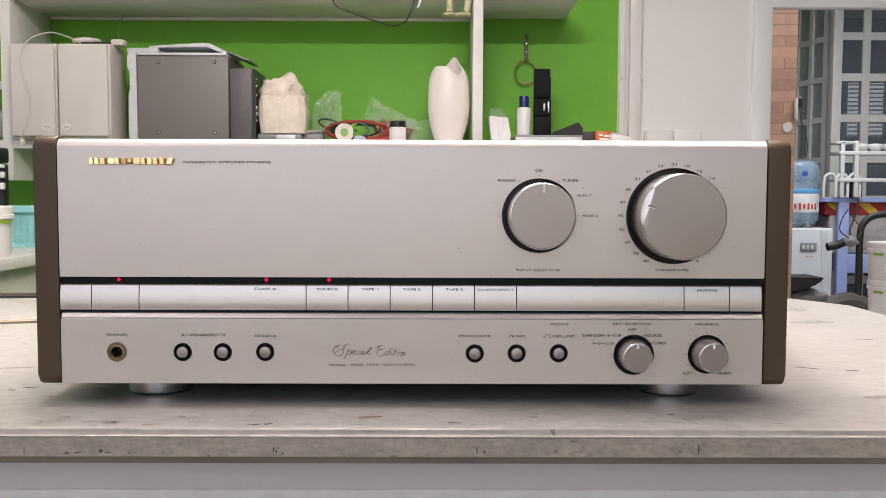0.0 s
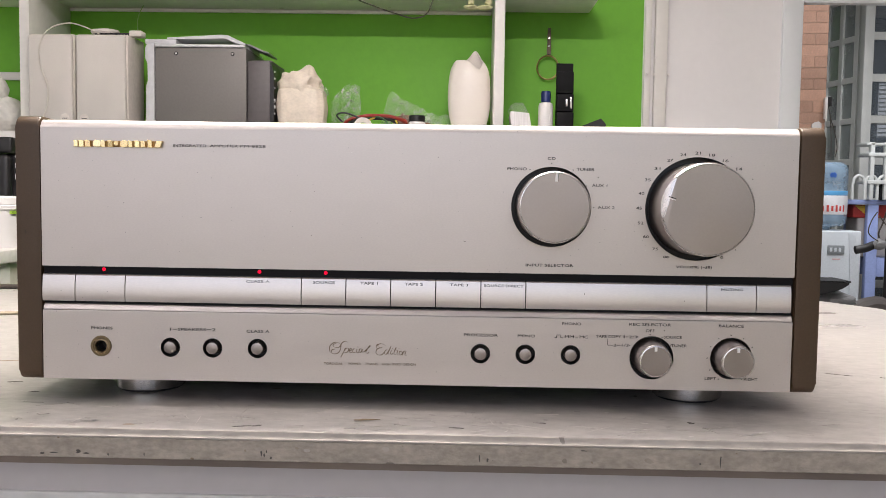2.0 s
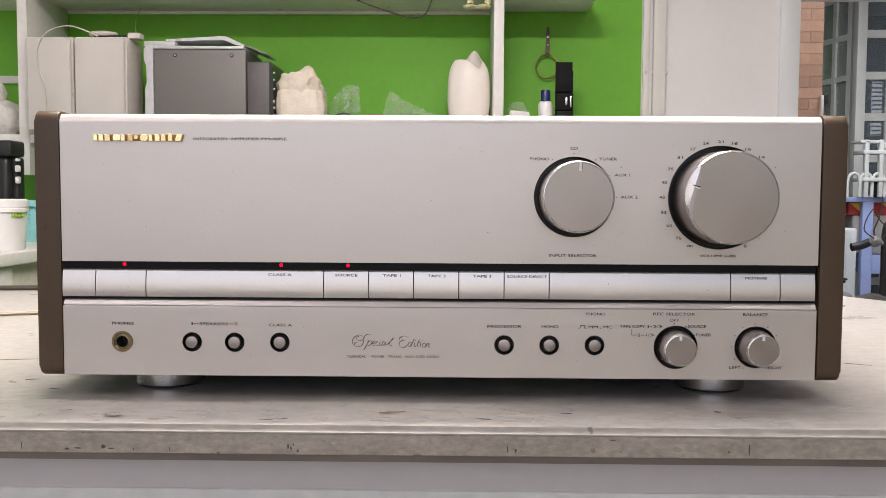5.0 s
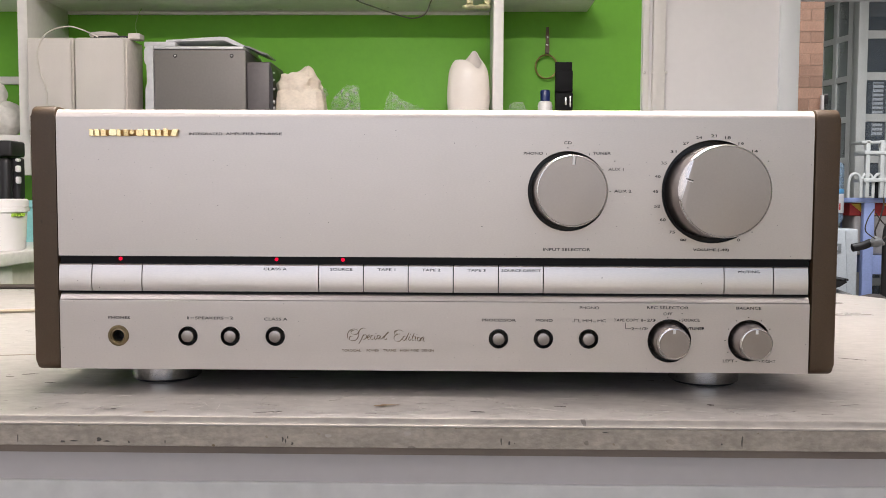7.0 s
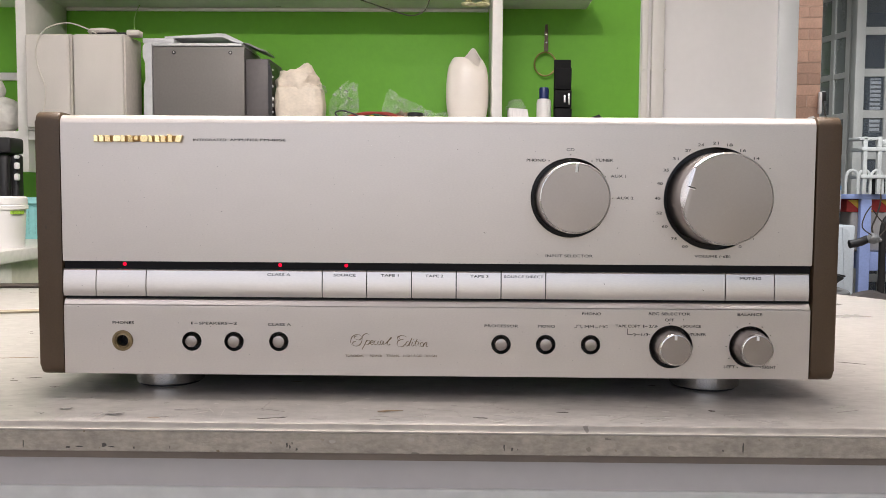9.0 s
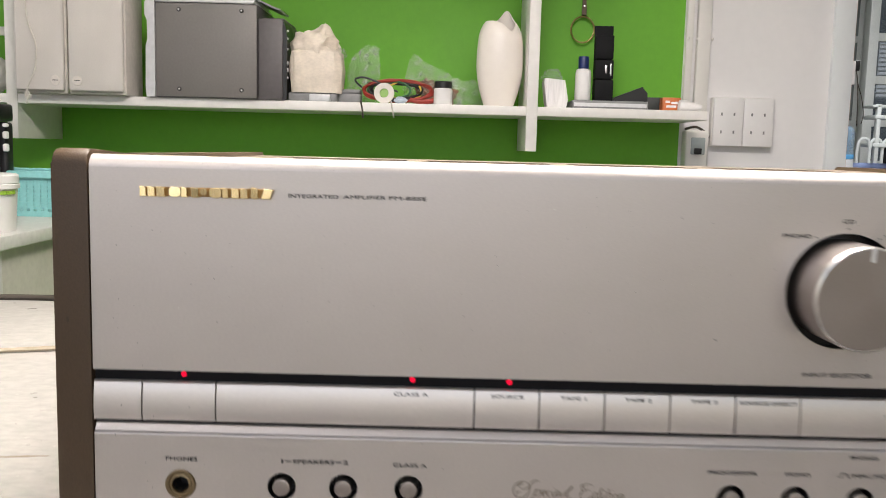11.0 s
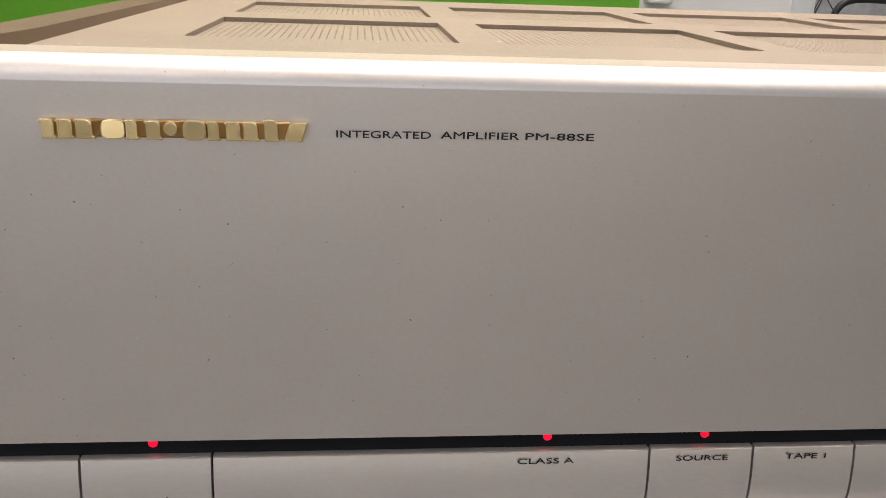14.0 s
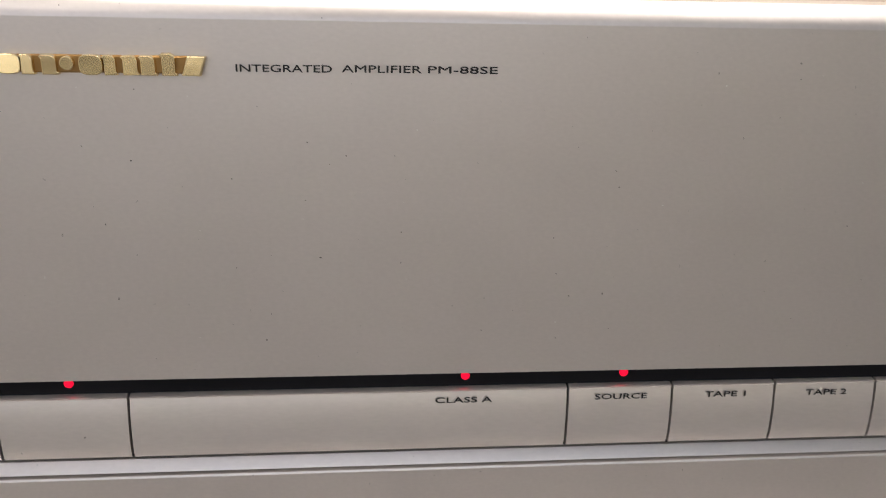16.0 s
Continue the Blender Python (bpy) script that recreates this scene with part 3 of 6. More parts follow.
words([("CLASS A", -89.7, 71.0, 13.4, 1.81), ("SOURCE", -51.9, 71.0, 12.7, 1.81), ("TAPE 1", -26.1, 71.0, 10.1, 1.81), ("TAPE 2", -0.6, 70.9, 10.4, 1.81),
       ("TAPE 3", 25.2, 70.9, 10.4, 1.80), ("SOURCE DIRECT", 50.6, 70.8, 22.4, 1.80), ("MUTING", 179.5, 70.8, 12.1, 1.80),], PRINT, 0.00022)
words([("PHONES", -179.7, 42.7, 12.4, 1.96), ("1", -140.0, 42.7, 0.7, 1.96), ("SPEAKERS", -127.6, 42.7, 16.3, 1.96), ("2", -114.9, 42.8, 2.0, 1.96),
       ("CLASS A", -89.5, 42.3, 13.3, 1.95), ("PROCESSOR", 38.1, 42.5, 19.3, 1.95), ("MONO", 63.9, 42.5, 9.6, 1.94), ("PHONO", 89.5, 49.9, 10.9, 1.94),
       ("MM", 88.3, 42.5, 5.1, 1.94), ("MC", 96.6, 42.5, 4.8, 1.94),], PRINT, -0.0003)
words([("REC SELECTOR", 133.9, 50.2, 23.6, 1.94), ("OFF", 134.0, 46.7, 5.1, 1.94), ("TAPE COPY", 110.4, 43.0, 14.1, 1.94), ("1", 119.4, 43.0, 0.6, 1.94),
       ("2/3", 124.5, 43.0, 4.5, 1.94), ("2", 114.3, 38.1, 1.6, 1.94), ("1/3", 120.1, 38.2, 3.8, 1.94), ("SOURCE", 146.9, 43.2, 10.2, 1.94),
       ("TUNER", 150.5, 38.4, 8.9, 1.94), ("BALANCE", 179.6, 50.2, 14.0, 1.93), ("LEFT", 168.8, 20.0, 6.4, 1.95), ("RIGHT", 191.5, 19.9, 7.7, 1.95),], PRINT, -0.0003)
words([("TOROIDAL", -46.1, 24.5, 10.9, 1.63), ("POWER", -33.8, 24.6, 7.1, 1.63), ("TRANS.", -24.1, 24.7, 7.8, 1.63), ("HIGH", -15.8, 24.7, 4.7, 1.63),
       ("RIGID", -9.7, 24.8, 4.9, 1.63), ("DESIGN", -2.4, 24.8, 6.8, 1.63),], BROWNPRINT, -0.0003)


# script lettering, written with a broad pen: two words with swash capitals
def pen(points, nib=(0.00020, 0.00016), thin=0.00010):
    bm = tube(bmesh.new(), [(x / 1000, -0.00008, z / 1000) for x, z in points], thin, 5)
    ring = [v.co.copy() for v in bm.verts]
    line = [sum(ring[k:k + 5], Vector()) / 5 for k in range(0, len(ring), 5)]
    sides = [[bm.verts.new((p.x + q * nib[0], -0.0002, p.z - q * nib[1])) for p in line] for q in (-1, 1)]
    for a, b, c, d in zip(sides[0], sides[0][1:], sides[1][1:], sides[1]):
        bm.faces.new((a, b, c, d))
    part("lettering", bm, BROWNPRINT, amp, "brown script lettering", None)


for points in (
        [(-37.8, 36.9), (-39.4, 37.5), (-41.1, 36.6), (-41.8, 35.1), (-42.0, 33.1), (-43.0, 31.1), (-44.7, 30.2), (-46.5, 30.4), (-47.3, 31.5), (-46.7, 32.6), (-45.4, 32.8)],
        [(-45.4, 30.0), (-47.8, 31.0), (-48.4, 33.2), (-47.4, 35.6), (-45.0, 36.9), (-42.7, 36.3), (-41.6, 34.6)],
        [(-41.8, 35.1), (-43.3, 33.9), (-45.0, 33.9), (-46.3, 34.7), (-45.9, 35.8), (-44.6, 36.1)],
        [(-39.2, 33.8), (-40.2, 31.4), (-41.9, 28.3)],
        [(-39.6, 32.7), (-38.5, 33.6), (-37.4, 33.4), (-37.6, 31.9), (-38.9, 31.0), (-39.8, 31.2)],
        [(-37.0, 31.9), (-35.7, 32.6), (-35.5, 33.5), (-36.4, 33.4), (-37.0, 32.1), (-36.6, 31.0), (-35.5, 31.3)],
        [(-33.6, 33.1), (-34.4, 33.3), (-35.1, 31.9), (-34.6, 31.0), (-33.5, 31.3)],
        [(-32.5, 33.1), (-32.9, 31.3), (-32.2, 31.0), (-31.6, 31.6)],
        [(-32.1, 34.3), (-32.0, 34.5), (-31.9, 34.4)],
        [(-29.7, 33.1), (-30.8, 33.3), (-31.4, 32.0), (-31.0, 31.1), (-30.1, 31.8), (-29.5, 33.1), (-29.7, 31.4), (-29.0, 31.1)],
        [(-28.8, 31.4), (-27.1, 33.0), (-25.0, 35.0), (-25.2, 35.3), (-26.5, 33.6), (-27.5, 31.5), (-26.6, 30.8), (-25.8, 31.5)],
        [(-16.4, 35.6), (-17.9, 36.4), (-19.8, 36.4), (-20.7, 35.3), (-19.6, 34.2), (-18.1, 34.3)],
        [(-19.2, 34.2), (-21.1, 33.3), (-21.7, 31.4), (-20.6, 30.1), (-18.5, 30.1), (-17.2, 31.5)],
        [(-19.8, 36.4), (-21.3, 35.7), (-21.5, 34.4), (-20.7, 33.5)],
        [(-14.8, 33.0), (-16.1, 32.8), (-16.8, 31.2), (-16.1, 30.4), (-15.0, 31.3), (-13.1, 35.0)],
        [(-14.0, 33.0), (-14.8, 31.1), (-14.2, 30.4)],
        [(-12.9, 32.8), (-13.3, 30.9), (-12.7, 30.5), (-12.0, 31.1)],
        [(-12.4, 33.9), (-12.3, 34.2), (-12.2, 34.0)],
        [(-10.1, 34.6), (-11.2, 32.0), (-11.4, 30.7), (-10.5, 30.5)],
        [(-11.6, 33.1), (-10.5, 33.0), (-9.5, 32.9)],
        [(-9.2, 32.7), (-9.7, 31.0), (-9.0, 30.3)],
        [(-8.6, 33.8), (-8.5, 34.0), (-8.4, 33.9)],
        [(-7.1, 32.5), (-8.2, 32.1), (-8.4, 30.8), (-7.7, 30.1), (-6.6, 31.0), (-6.9, 32.3), (-7.3, 32.5)],
        [(-6.0, 32.3), (-6.6, 30.2)],
        [(-6.4, 31.0), (-5.4, 32.4), (-4.5, 32.4), (-5.1, 30.4), (-4.1, 30.2)],
):
    pen(points)
# scale dots, dashes and brackets
for x, z in ((76.2, 140.4), (64.1, 136.9), (88.3, 136.9), (96.0, 128.1), (100.3, 116.0), (102.6, 132.9), (188.6, 133.2), (178.5, 93.8), (180.4, 93.4), (134.0, 44.7), (142.0, 47.0), (140.8, 43.1), (145.7, 38.3), (127.0, 43.1), (122.6, 38.2), (179.7, 45.0), (172.7, 43.0), (186.8, 43.1), (168.4, 38.2), (191.7, 38.3), (166.6, 31.7), (168.4, 24.9), (173.3, 19.7), (186.4, 19.8)):
    part("scale_dot", B(x / 1000 - 0.00028, x / 1000 + 0.00028, -0.0003, -0.0002, z / 1000 - 0.00028, z / 1000 + 0.00028), PRINT, amp, smooth=None)
for x, z, w in ((-138.7, 42.7, 2.3), (-118.8, 42.8, 2.3), (120.3, 43.0, 1.3), (115.3, 38.1, 2.3), (110.2, 38.1, 3.2), (79.9, 41.8, 1.0), (81.2, 43.4, 2.3), (83.8, 41.8, 1.0), (91.8, 41.9, 1.6)):
    part("scale_line", B(x / 1000, (x + w) / 1000, -0.0003, -0.0002, z / 1000 - 0.00015, z / 1000 + 0.00015), PRINT, amp, smooth=None)
for x, z, h in ((110.2, 38.1, 3.5), (81.2, 41.8, 1.6), (83.5, 41.8, 1.6)):
    part("scale_line", B(x / 1000 - 0.00014, x / 1000 + 0.00014, -0.0003, -0.0002, z / 1000, (z + h) / 1000), PRINT, amp, smooth=None)


# ---------------------------------------------------------------- the room
WY, WT = 1.79, 0.12  # face and thickness of the wall behind the shelves
DOORX, DOORH = 0.888, T + 0.623
structure("floor", B(-2.6, 6.2, -4.2, 9.2, -0.1, 0.0), FLOOR, "plain grey shop floor")
structure("ceiling", B(-2.6, 6.2, -4.2, 9.2, 3.0, 3.1), CEIL, "white painted ceiling")
structure("wall_north_green", B(-2.5, 0.4865, WY, WY + WT, 0, 3.0), GREEN, "bright green painted wall")
bm = B(0.4865, 0.838, WY - 0.004, WY + WT, 0, 3.0)
box(bm, 0.838, 2.4, WY - 0.004, WY + 0.014, DOORH + 0.075, 3.0)
box(bm, 2.4, 6.1, WY - 0.004, WY + WT, 0, 3.0)
structure("wall_north_white", bm, WHITEWALL, "white painted wall beside the doorway")
bm = B(0.838, DOORX, WY - 0.016, WY + WT + 0.01, 0, DOORH + 0.075, bevel=0.002)
box(bm, DOORX, 2.4, WY - 0.0155, WY + 0.012, DOORH, DOORH + 0.0745, bevel=0.002)
structure("door_frame", bm, DOORPAINT, "white painted frame of an open doorway")
structure("wall_west", B(-2.6, -2.5, -4.2, WY + WT, 0, 3.0), WHITEWALL, "white painted wall")
structure("wall_east", B(6.1, 6.2, -4.2, 9.2, 0, 3.0), WHITEWALL, "white painted wall")
# unseen wall, added with an opening for the front fill
bm = B(-2.5, -1.6, -2.7, -2.6, 0, 3.0)
box(bm, 1.6, 6.1, -2.7, -2.6, 0, 3.0)
box(bm, -1.6, 1.6, -2.7, -2.6, 2.7, 3.0)
box(bm, -1.6, 1.6, -2.7, -2.6, 0, 0.5)
structure("wall_south", bm, WHITEWALL, "unseen white wall added at the front, with an opening")
# narrow cable duct at the join of green and white
PIPE = mat("white_plastic", (0.80, 0.775, 0.735), 0.4, 0, 0.012, 8, fine=0.01)
bm = B(0.488, 0.505, WY - 0.014, WY - 0.005, T + 0.26, 3.0, bevel=0.002)
box(bm, 0.513, 0.545, WY - 0.022, WY - 0.005, T + 0.26, 3.0, bevel=0.003)
structure("cable_duct", bm, PIPE, "white plastic cable ducts running up the wall")
for x in (0.492, 0.514, 0.548):
    bm = L([(0, 0), (0.0035, 0.001), (0.004, 0.003), (0.002, 0.005), (0, 0.0055)], 10, FRONT(x, T + 0.437, WY - 0.016))
    tagged(new("wall_clip", finish(bm, "wall_clip", PIPE, 40)), "small white clip on the cable duct", "clip", "clips on the duct")

# ---------------------------------------------------------------- worktop
# dents and inked marks of the worktop
MARK = mat("dark_scuff", (0.10, 0.09, 0.08), 0.7, 0, 0.3, 200)
RUST = mat("brown_stain", (0.24, 0.16, 0.08), 0.6, 0, 0.3, 200)
SMUDGE = mat("grey_smudge", (0.36, 0.335, 0.315), 0.40, 0, 0.2, 150)
LOWPANEL = mat("pale_grey_panel", (0.68, 0.675, 0.66), 0.5, 0, 0.02, 10, (1, 1, 1), 0.03, 60)
FAINT = mat("faint_scratch", (0.50, 0.475, 0.45), 0.5, 0, 0.2, 200)
PALE = mat("pale_scratch", (0.54, 0.51, 0.485), 0.5, 0, 0.2, 200)
table = thing("workbench", 0, 0, 0, "pale worn laminate workbench with scratched edging", "table")
outline = [(-1.05, -0.0100), (0.503, -0.0100), (0.503, 0.497), (0.462, 0.566), (-1.05, 0.566)]
bm = prism(bmesh.new(), outline, "z", T - 0.016, T)
prism(bm, [(-0.0100, T), (-0.0515, T - 0.0012), (-0.0515, T - 0.016), (-0.0100, T - 0.016)], "x", -1.05, 0.503)
bmesh.ops.remove_doubles(bm, verts=bm.verts, dist=1e-5)
part("tabletop", bm, LAMINATE, table, "pale laminate with stains, chips and scratches", 20)
# lip with two rounded ridges, and the worn band under it
lip = [(-0.0516, T - 0.0055), (-0.0516, T - 0.0013)]
lip += [(-0.0522 - 0.0005 * math.sin(radians(a)), T - 0.0016 + 0.0005 * math.cos(radians(a))) for a in range(-60, 91, 30)]
lip += [(-0.0530, T - 0.0030), (-0.0536, T - 0.0042)]
lip += [(-0.0541 - 0.0006 * math.sin(radians(a)), T - 0.0049 + 0.0006 * math.cos(radians(a))) for a in range(-30, 91, 30)] + [(-0.0545, T - 0.0055)]
part("lip", prism(bmesh.new(), lip, "x", -1.05, 0.503), LIP, table, "pale plastic lip with two ridges", 50)
part("edging", B(-1.05, 0.503, -0.0545, -0.0517, T - 0.0163, T - 0.00555, bevel=0.0004, seg=1), EDGING, table, "grimy scratched edging band")
part("board_edge", B(-1.04, 0.498, -0.0495, -0.0300, T - 0.0212, T - 0.0164), BOARDEDGE, table, "raw brown board edge under the band")
part("apron", B(-1.03, 0.49, -0.0450, -0.0250, T - 0.105, T - 0.0214), APRON, table, "grey painted board under the edge")
part("lower_panel", B(-1.03, 0.49, -0.0480, -0.0270, T - 0.60, T - 0.0372, bevel=0.0006, seg=1), LOWPANEL, table, "pale grey front panel")
for x in (-1.0, 0.44):
    for y in (0.0, 0.50):
        part("leg", B(x, x + 0.045, y, y + 0.045, 0, T - 0.018, bevel=0.003), APRON, table)

def scuff(x, y, length, width, turn, m):
    """A thin uneven flake lying on the worktop."""
    bm = bmesh.new()
    n = 13
    rim = [(length / 2 * math.cos(2 * math.pi * k / n) * random.uniform(0.45, 1.15), width / 2 * math.sin(2 * math.pi * k / n) * random.uniform(0.2, 1.1)) for k in range(n)]
    prism(bm, rim, "z", 0, 0.00015)
    bm.transform(pose(x, y, T + 0.0001, 0, 0, turn))
    part("scuff_mark", bm, m, table, smooth=None)


random.seed(11)
# brown stains
for x, y, ln, w, turn in ((-0.0237, -0.0300, 0.0150, 0.0042, 4), (0.296, 0.195, 0.030, 0.010, 5), (-0.30, 0.11, 0.03, 0.002, 8)):
    scuff(x, y, ln, w, turn, RUST)
# dark scuffs
for x, y, ln, w, turn in ((0.0250, -0.0430, 0.0080, 0.0022, -10), (0.1525, -0.0235, 0.0045, 0.0032, -35), (-0.0860, -0.0475, 0.0140, 0.0026, 14), (-0.0790, -0.0462, 0.0060, 0.0020, 30), (-0.208, -0.0430, 0.0016, 0.0012, 20), (-0.1670, -0.0420, 0.0030, 0.0012, 5),
                        (0.0700, -0.0300, 0.0080, 0.0030, -8), (0.292, 0.117, 0.020, 0.0022, -28), (0.322, 0.108, 0.012, 0.0022, -15), (0.375, 0.055, 0.004, 0.003, 0), (-0.255, 0.045, 0.010, 0.002, 10),
                        (-0.23, 0.02, 0.006, 0.002, 0), (0.40, 0.25, 0.018, 0.002, -5)):
    scuff(x, y, ln, w, turn, MARK)
# grey smudges
for x, y, ln, w, turn in ((0.0380, -0.0470, 0.0120, 0.0035, 5), (-0.1996, -0.0310, 0.0080, 0.0030, 8), (-0.1700, -0.0400, 0.0110, 0.0036, 0), (-0.1330, -0.030, 0.0140, 0.0022, 12), (-0.0300, -0.0480, 0.0080, 0.0020, 5),
                        (-0.060, -0.0440, 0.012, 0.003, -5)):
    scuff(x, y, ln, w, turn, SMUDGE)
# pale scratches
for x, y, ln, w, turn in ((-0.1767, -0.0440, 0.0130, 0.0008, 80), (-0.1735, -0.0460, 0.0080, 0.0008, 100), (-0.1128, -0.0370, 0.0240, 0.0008, 97), (-0.1250, -0.0380, 0.0100, 0.0008, 40), (-0.1200, -0.0330, 0.0090, 0.0008, 120),
                        (0.0507, -0.0480, 0.0050, 0.0014, 60), (0.0440, -0.0300, 0.0120, 0.0007, 100), (0.1620, -0.0330, 0.0160, 0.0007, 20), (0.1420, -0.0380, 0.0160, 0.0006, -15), (0.1787, -0.0440, 0.0130, 0.0008, 30),
                        (0.1850, -0.0400, 0.0160, 0.0008, 20), (0.1720, -0.0460, 0.0080, 0.0008, -50), (0.0600, -0.0360, 0.0250, 0.0006, -25), (0.1000, -0.0400, 0.0180, 0.0006, 40), (-0.0700, -0.0350, 0.0200, 0.0006, 15),
                        (-0.0100, -0.0420, 0.0250, 0.0006, 12)):
    scuff(x, y, ln, w * 0.7, turn, PALE)
# hairline scratches strewn over the front of the top
random.seed(77)
for k in range(60):
    near = random.random() < 0.8
    x, y = random.uniform(-0.26, 0.26), random.uniform(-0.050, -0.006) if near else random.uniform(-0.050, -0.030)
    if abs(x) > 0.23:
        y = random.uniform(-0.05, 0.25)
    scuff(x, y, random.uniform(0.004, 0.022), random.uniform(0.00022, 0.0005), random.choice((random.uniform(-30, 30), random.uniform(0, 180))), FAINT if random.random() < 0.7 else SMUDGE)
for x, z, w, h in ((-0.2120, -0.0125, 0.0006, 0.0045), (-0.1890, -0.0142, 0.0040, 0.0012), (-0.1830, -0.0138, 0.0070, 0.0007), (-0.1700, -0.0130, 0.0030, 0.0022), (-0.1660, -0.0138, 0.0050, 0.0007), (-0.1543, -0.0142, 0.0012, 0.0014),
                   (-0.1356, -0.0138, 0.0005, 0.0022), (0.0372, -0.0122, 0.0010, 0.0040), (0.0413, -0.0130, 0.0016, 0.0022), (0.0440, -0.0132, 0.0008, 0.0008), (0.1494, -0.0128, 0.0013, 0.0011), (0.1597, -0.0112, 0.0009, 0.0072),
                   (-0.2280, -0.0080, 0.0030, 0.0015), (-0.0748, -0.0122, 0.0016, 0.0030), (-0.0734, -0.0130, 0.0009, 0.0026), (-0.0700, -0.0142, 0.0018, 0.0016), (-0.0722, -0.0110, 0.0007, 0.0016), (0.0900, -0.0072, 0.0050, 0.0006)):
    bm = bmesh.new()
    rim = [(x + w / 2 * math.cos(2 * math.pi * k / 8) * random.uniform(0.3, 1.1), T + z + h / 2 * math.sin(2 * math.pi * k / 8) * random.uniform(0.7, 1.1)) for k in range(8)]
    part("ink_mark", prism(bm, rim, "y", -0.0548, -0.0544), MARK, table, smooth=None)

# two cables on the worktop
CABLE = mat("dark_rubber", (0.05, 0.04, 0.03), 0.5)
TAN = mat("tan_flex", (0.30, 0.25, 0.17), 0.5)
single("power_cable", tube(bmesh.new(), [(-0.75, 0.50, 0.003), (-0.62, 0.535, 0.003), (-0.54, 0.548, 0.003), (-0.47, 0.550, 0.003), (-0.38, 0.52, 0.003), (-0.30, 0.46, 0.003)], 0.003, 8), CABLE, 0, 0, T,
       "dark rubber power cable lying on the workbench", "cable")
bm = tube(bmesh.new(), [(-0.62, 0.27, 0.002), (-0.50, 0.305, 0.002), (-0.40, 0.338, 0.002), (-0.34, 0.356, 0.002), (-0.27, 0.38, 0.002)], 0.0016, 6)
tube(bm, [(-0.62, 0.265, 0.002), (-0.50, 0.301, 0.002), (-0.40, 0.334, 0.002), (-0.34, 0.352, 0.002), (-0.27, 0.376, 0.002)], 0.0016, 6)
single("speaker_wire", bm, TAN, 0, 0, T, "twin tan speaker wire lying on the workbench", "cable")

# ---------------------------------------------------------------- shelves on the green wall
SF, SB = 1.567, WY - 0.001
S0, S1, U0 = T + 0.239, T + 0.259, T + 0.594
shelf = thing("wall_shelf", 0, 0, 0, "white painted wall shelf with two boards and upright panels", "shelf")
part("shelf_board", B(-2.2, 0.487, SF + 0.0015, SB, S0, S1, bevel=0.0015), WHITEWOOD, shelf)
part("shelf_board", B(-2.2, 0.346, SF + 0.0015, SB, U0, U0 + 0.022, bevel=0.0015), WHITEWOOD, shelf)
part("upright_panel", B(-1.0260, -1.0020, SF, SB - 0.002, T + 0.163, T + 1.10, bevel=0.0015), WHITEWOOD, shelf)
part("upright_panel", B(0.0960, 0.1200, SF, SB - 0.002, T + 0.163, T + 1.10, bevel=0.0015), WHITEWOOD, shelf)
part("back_rail", B(-1.0, 0.094, WY - 0.010, SB, U0 - 0.0088, U0 - 0.0006, bevel=0.001), WHITEWOOD, shelf)
part("back_rail", B(-2.2, -1.028, WY - 0.012, SB, T + 0.405, T + 0.425, bevel=0.001), WHITEWOOD, shelf)

OFFWHITE = mat("ivory_plastic", (0.68, 0.63, 0.58), 0.5, 0, 0.05, 12)
GRILLE = mat("speaker_cloth", (0.63, 0.59, 0.55), 0.85, 0, 0.07, 9, (1, 1, 0.5), 0.15, 1500, 0.04, 600)


def speaker(x, w, badge_side):
    s = thing("loudspeaker", x, 1.530, S1, "ivory bookshelf loudspeaker with a cloth grille", "loudspeaker", "pair of loudspeakers")
    part("cabinet", B(0.0, w, 0.012, 0.115, 0.0, 0.224, bevel=0.004), OFFWHITE, s)
    part("grille", B(0.003, w - 0.003, 0.0, 0.0105, 0.006, 0.221, bevel=0.0045, seg=3), GRILLE, s, "pale cloth grille")
    b = part("badge", L([(0, 0.0022), (0.010, 0.0020), (0.0112, 0.0)], 28, FRONT(0.088 if badge_side else 0.022, 0.028, 0.0005)), OFFWHITE, s, "small round ivory badge")
    part("badge_bar", B((0.088 if badge_side else 0.022) - 0.006, (0.088 if badge_side else 0.022) + 0.006, -0.0025, -0.0015, 0.0273, 0.0287), PRINT, b)


speaker(-0.9905, 0.1085, True)
speaker(-0.8785, 0.1215, False)
# thin cable over the speaker and its knot under the board
WIRE = mat("ivory_flex", (0.62, 0.58, 0.52), 0.5)
single("white_wire", tube(bmesh.new(), [(-0.832, 1.56, T + 0.487), (-0.858, 1.535, T + 0.499), (-0.890, 1.522, T + 0.504), (-0.935, 1.520, T + 0.488), (-0.958, 1.5235, T + 0.450), (-0.955, 1.5245, T + 0.405),
                                         (-0.940, 1.5245, T + 0.360), (-0.942, 1.5245, T + 0.315), (-0.957, 1.5235, T + 0.275), (-0.960, 1.5230, T + 0.262), (-0.962, 1.5250, T + 0.235)], 0.0016, 6), WIRE, 0, 0, 0,
       "thin ivory wire hanging over the loudspeaker grille", "wire")
bm = lump(bmesh.new(), (0, 0, 0), (0.007, 0.005, 0.008), 3, 0.3, 2)
single("wire_knot", bm, WIRE, -0.961, 1.528, T + 0.254, "knotted end of the ivory wire at the shelf edge", "wire")
# adaptor lying on the speakers
ad = thing("power_adaptor", -0.80, 1.585, S1 + 0.224, "oval white adaptor with a black plug on the loudspeakers", "adaptor")
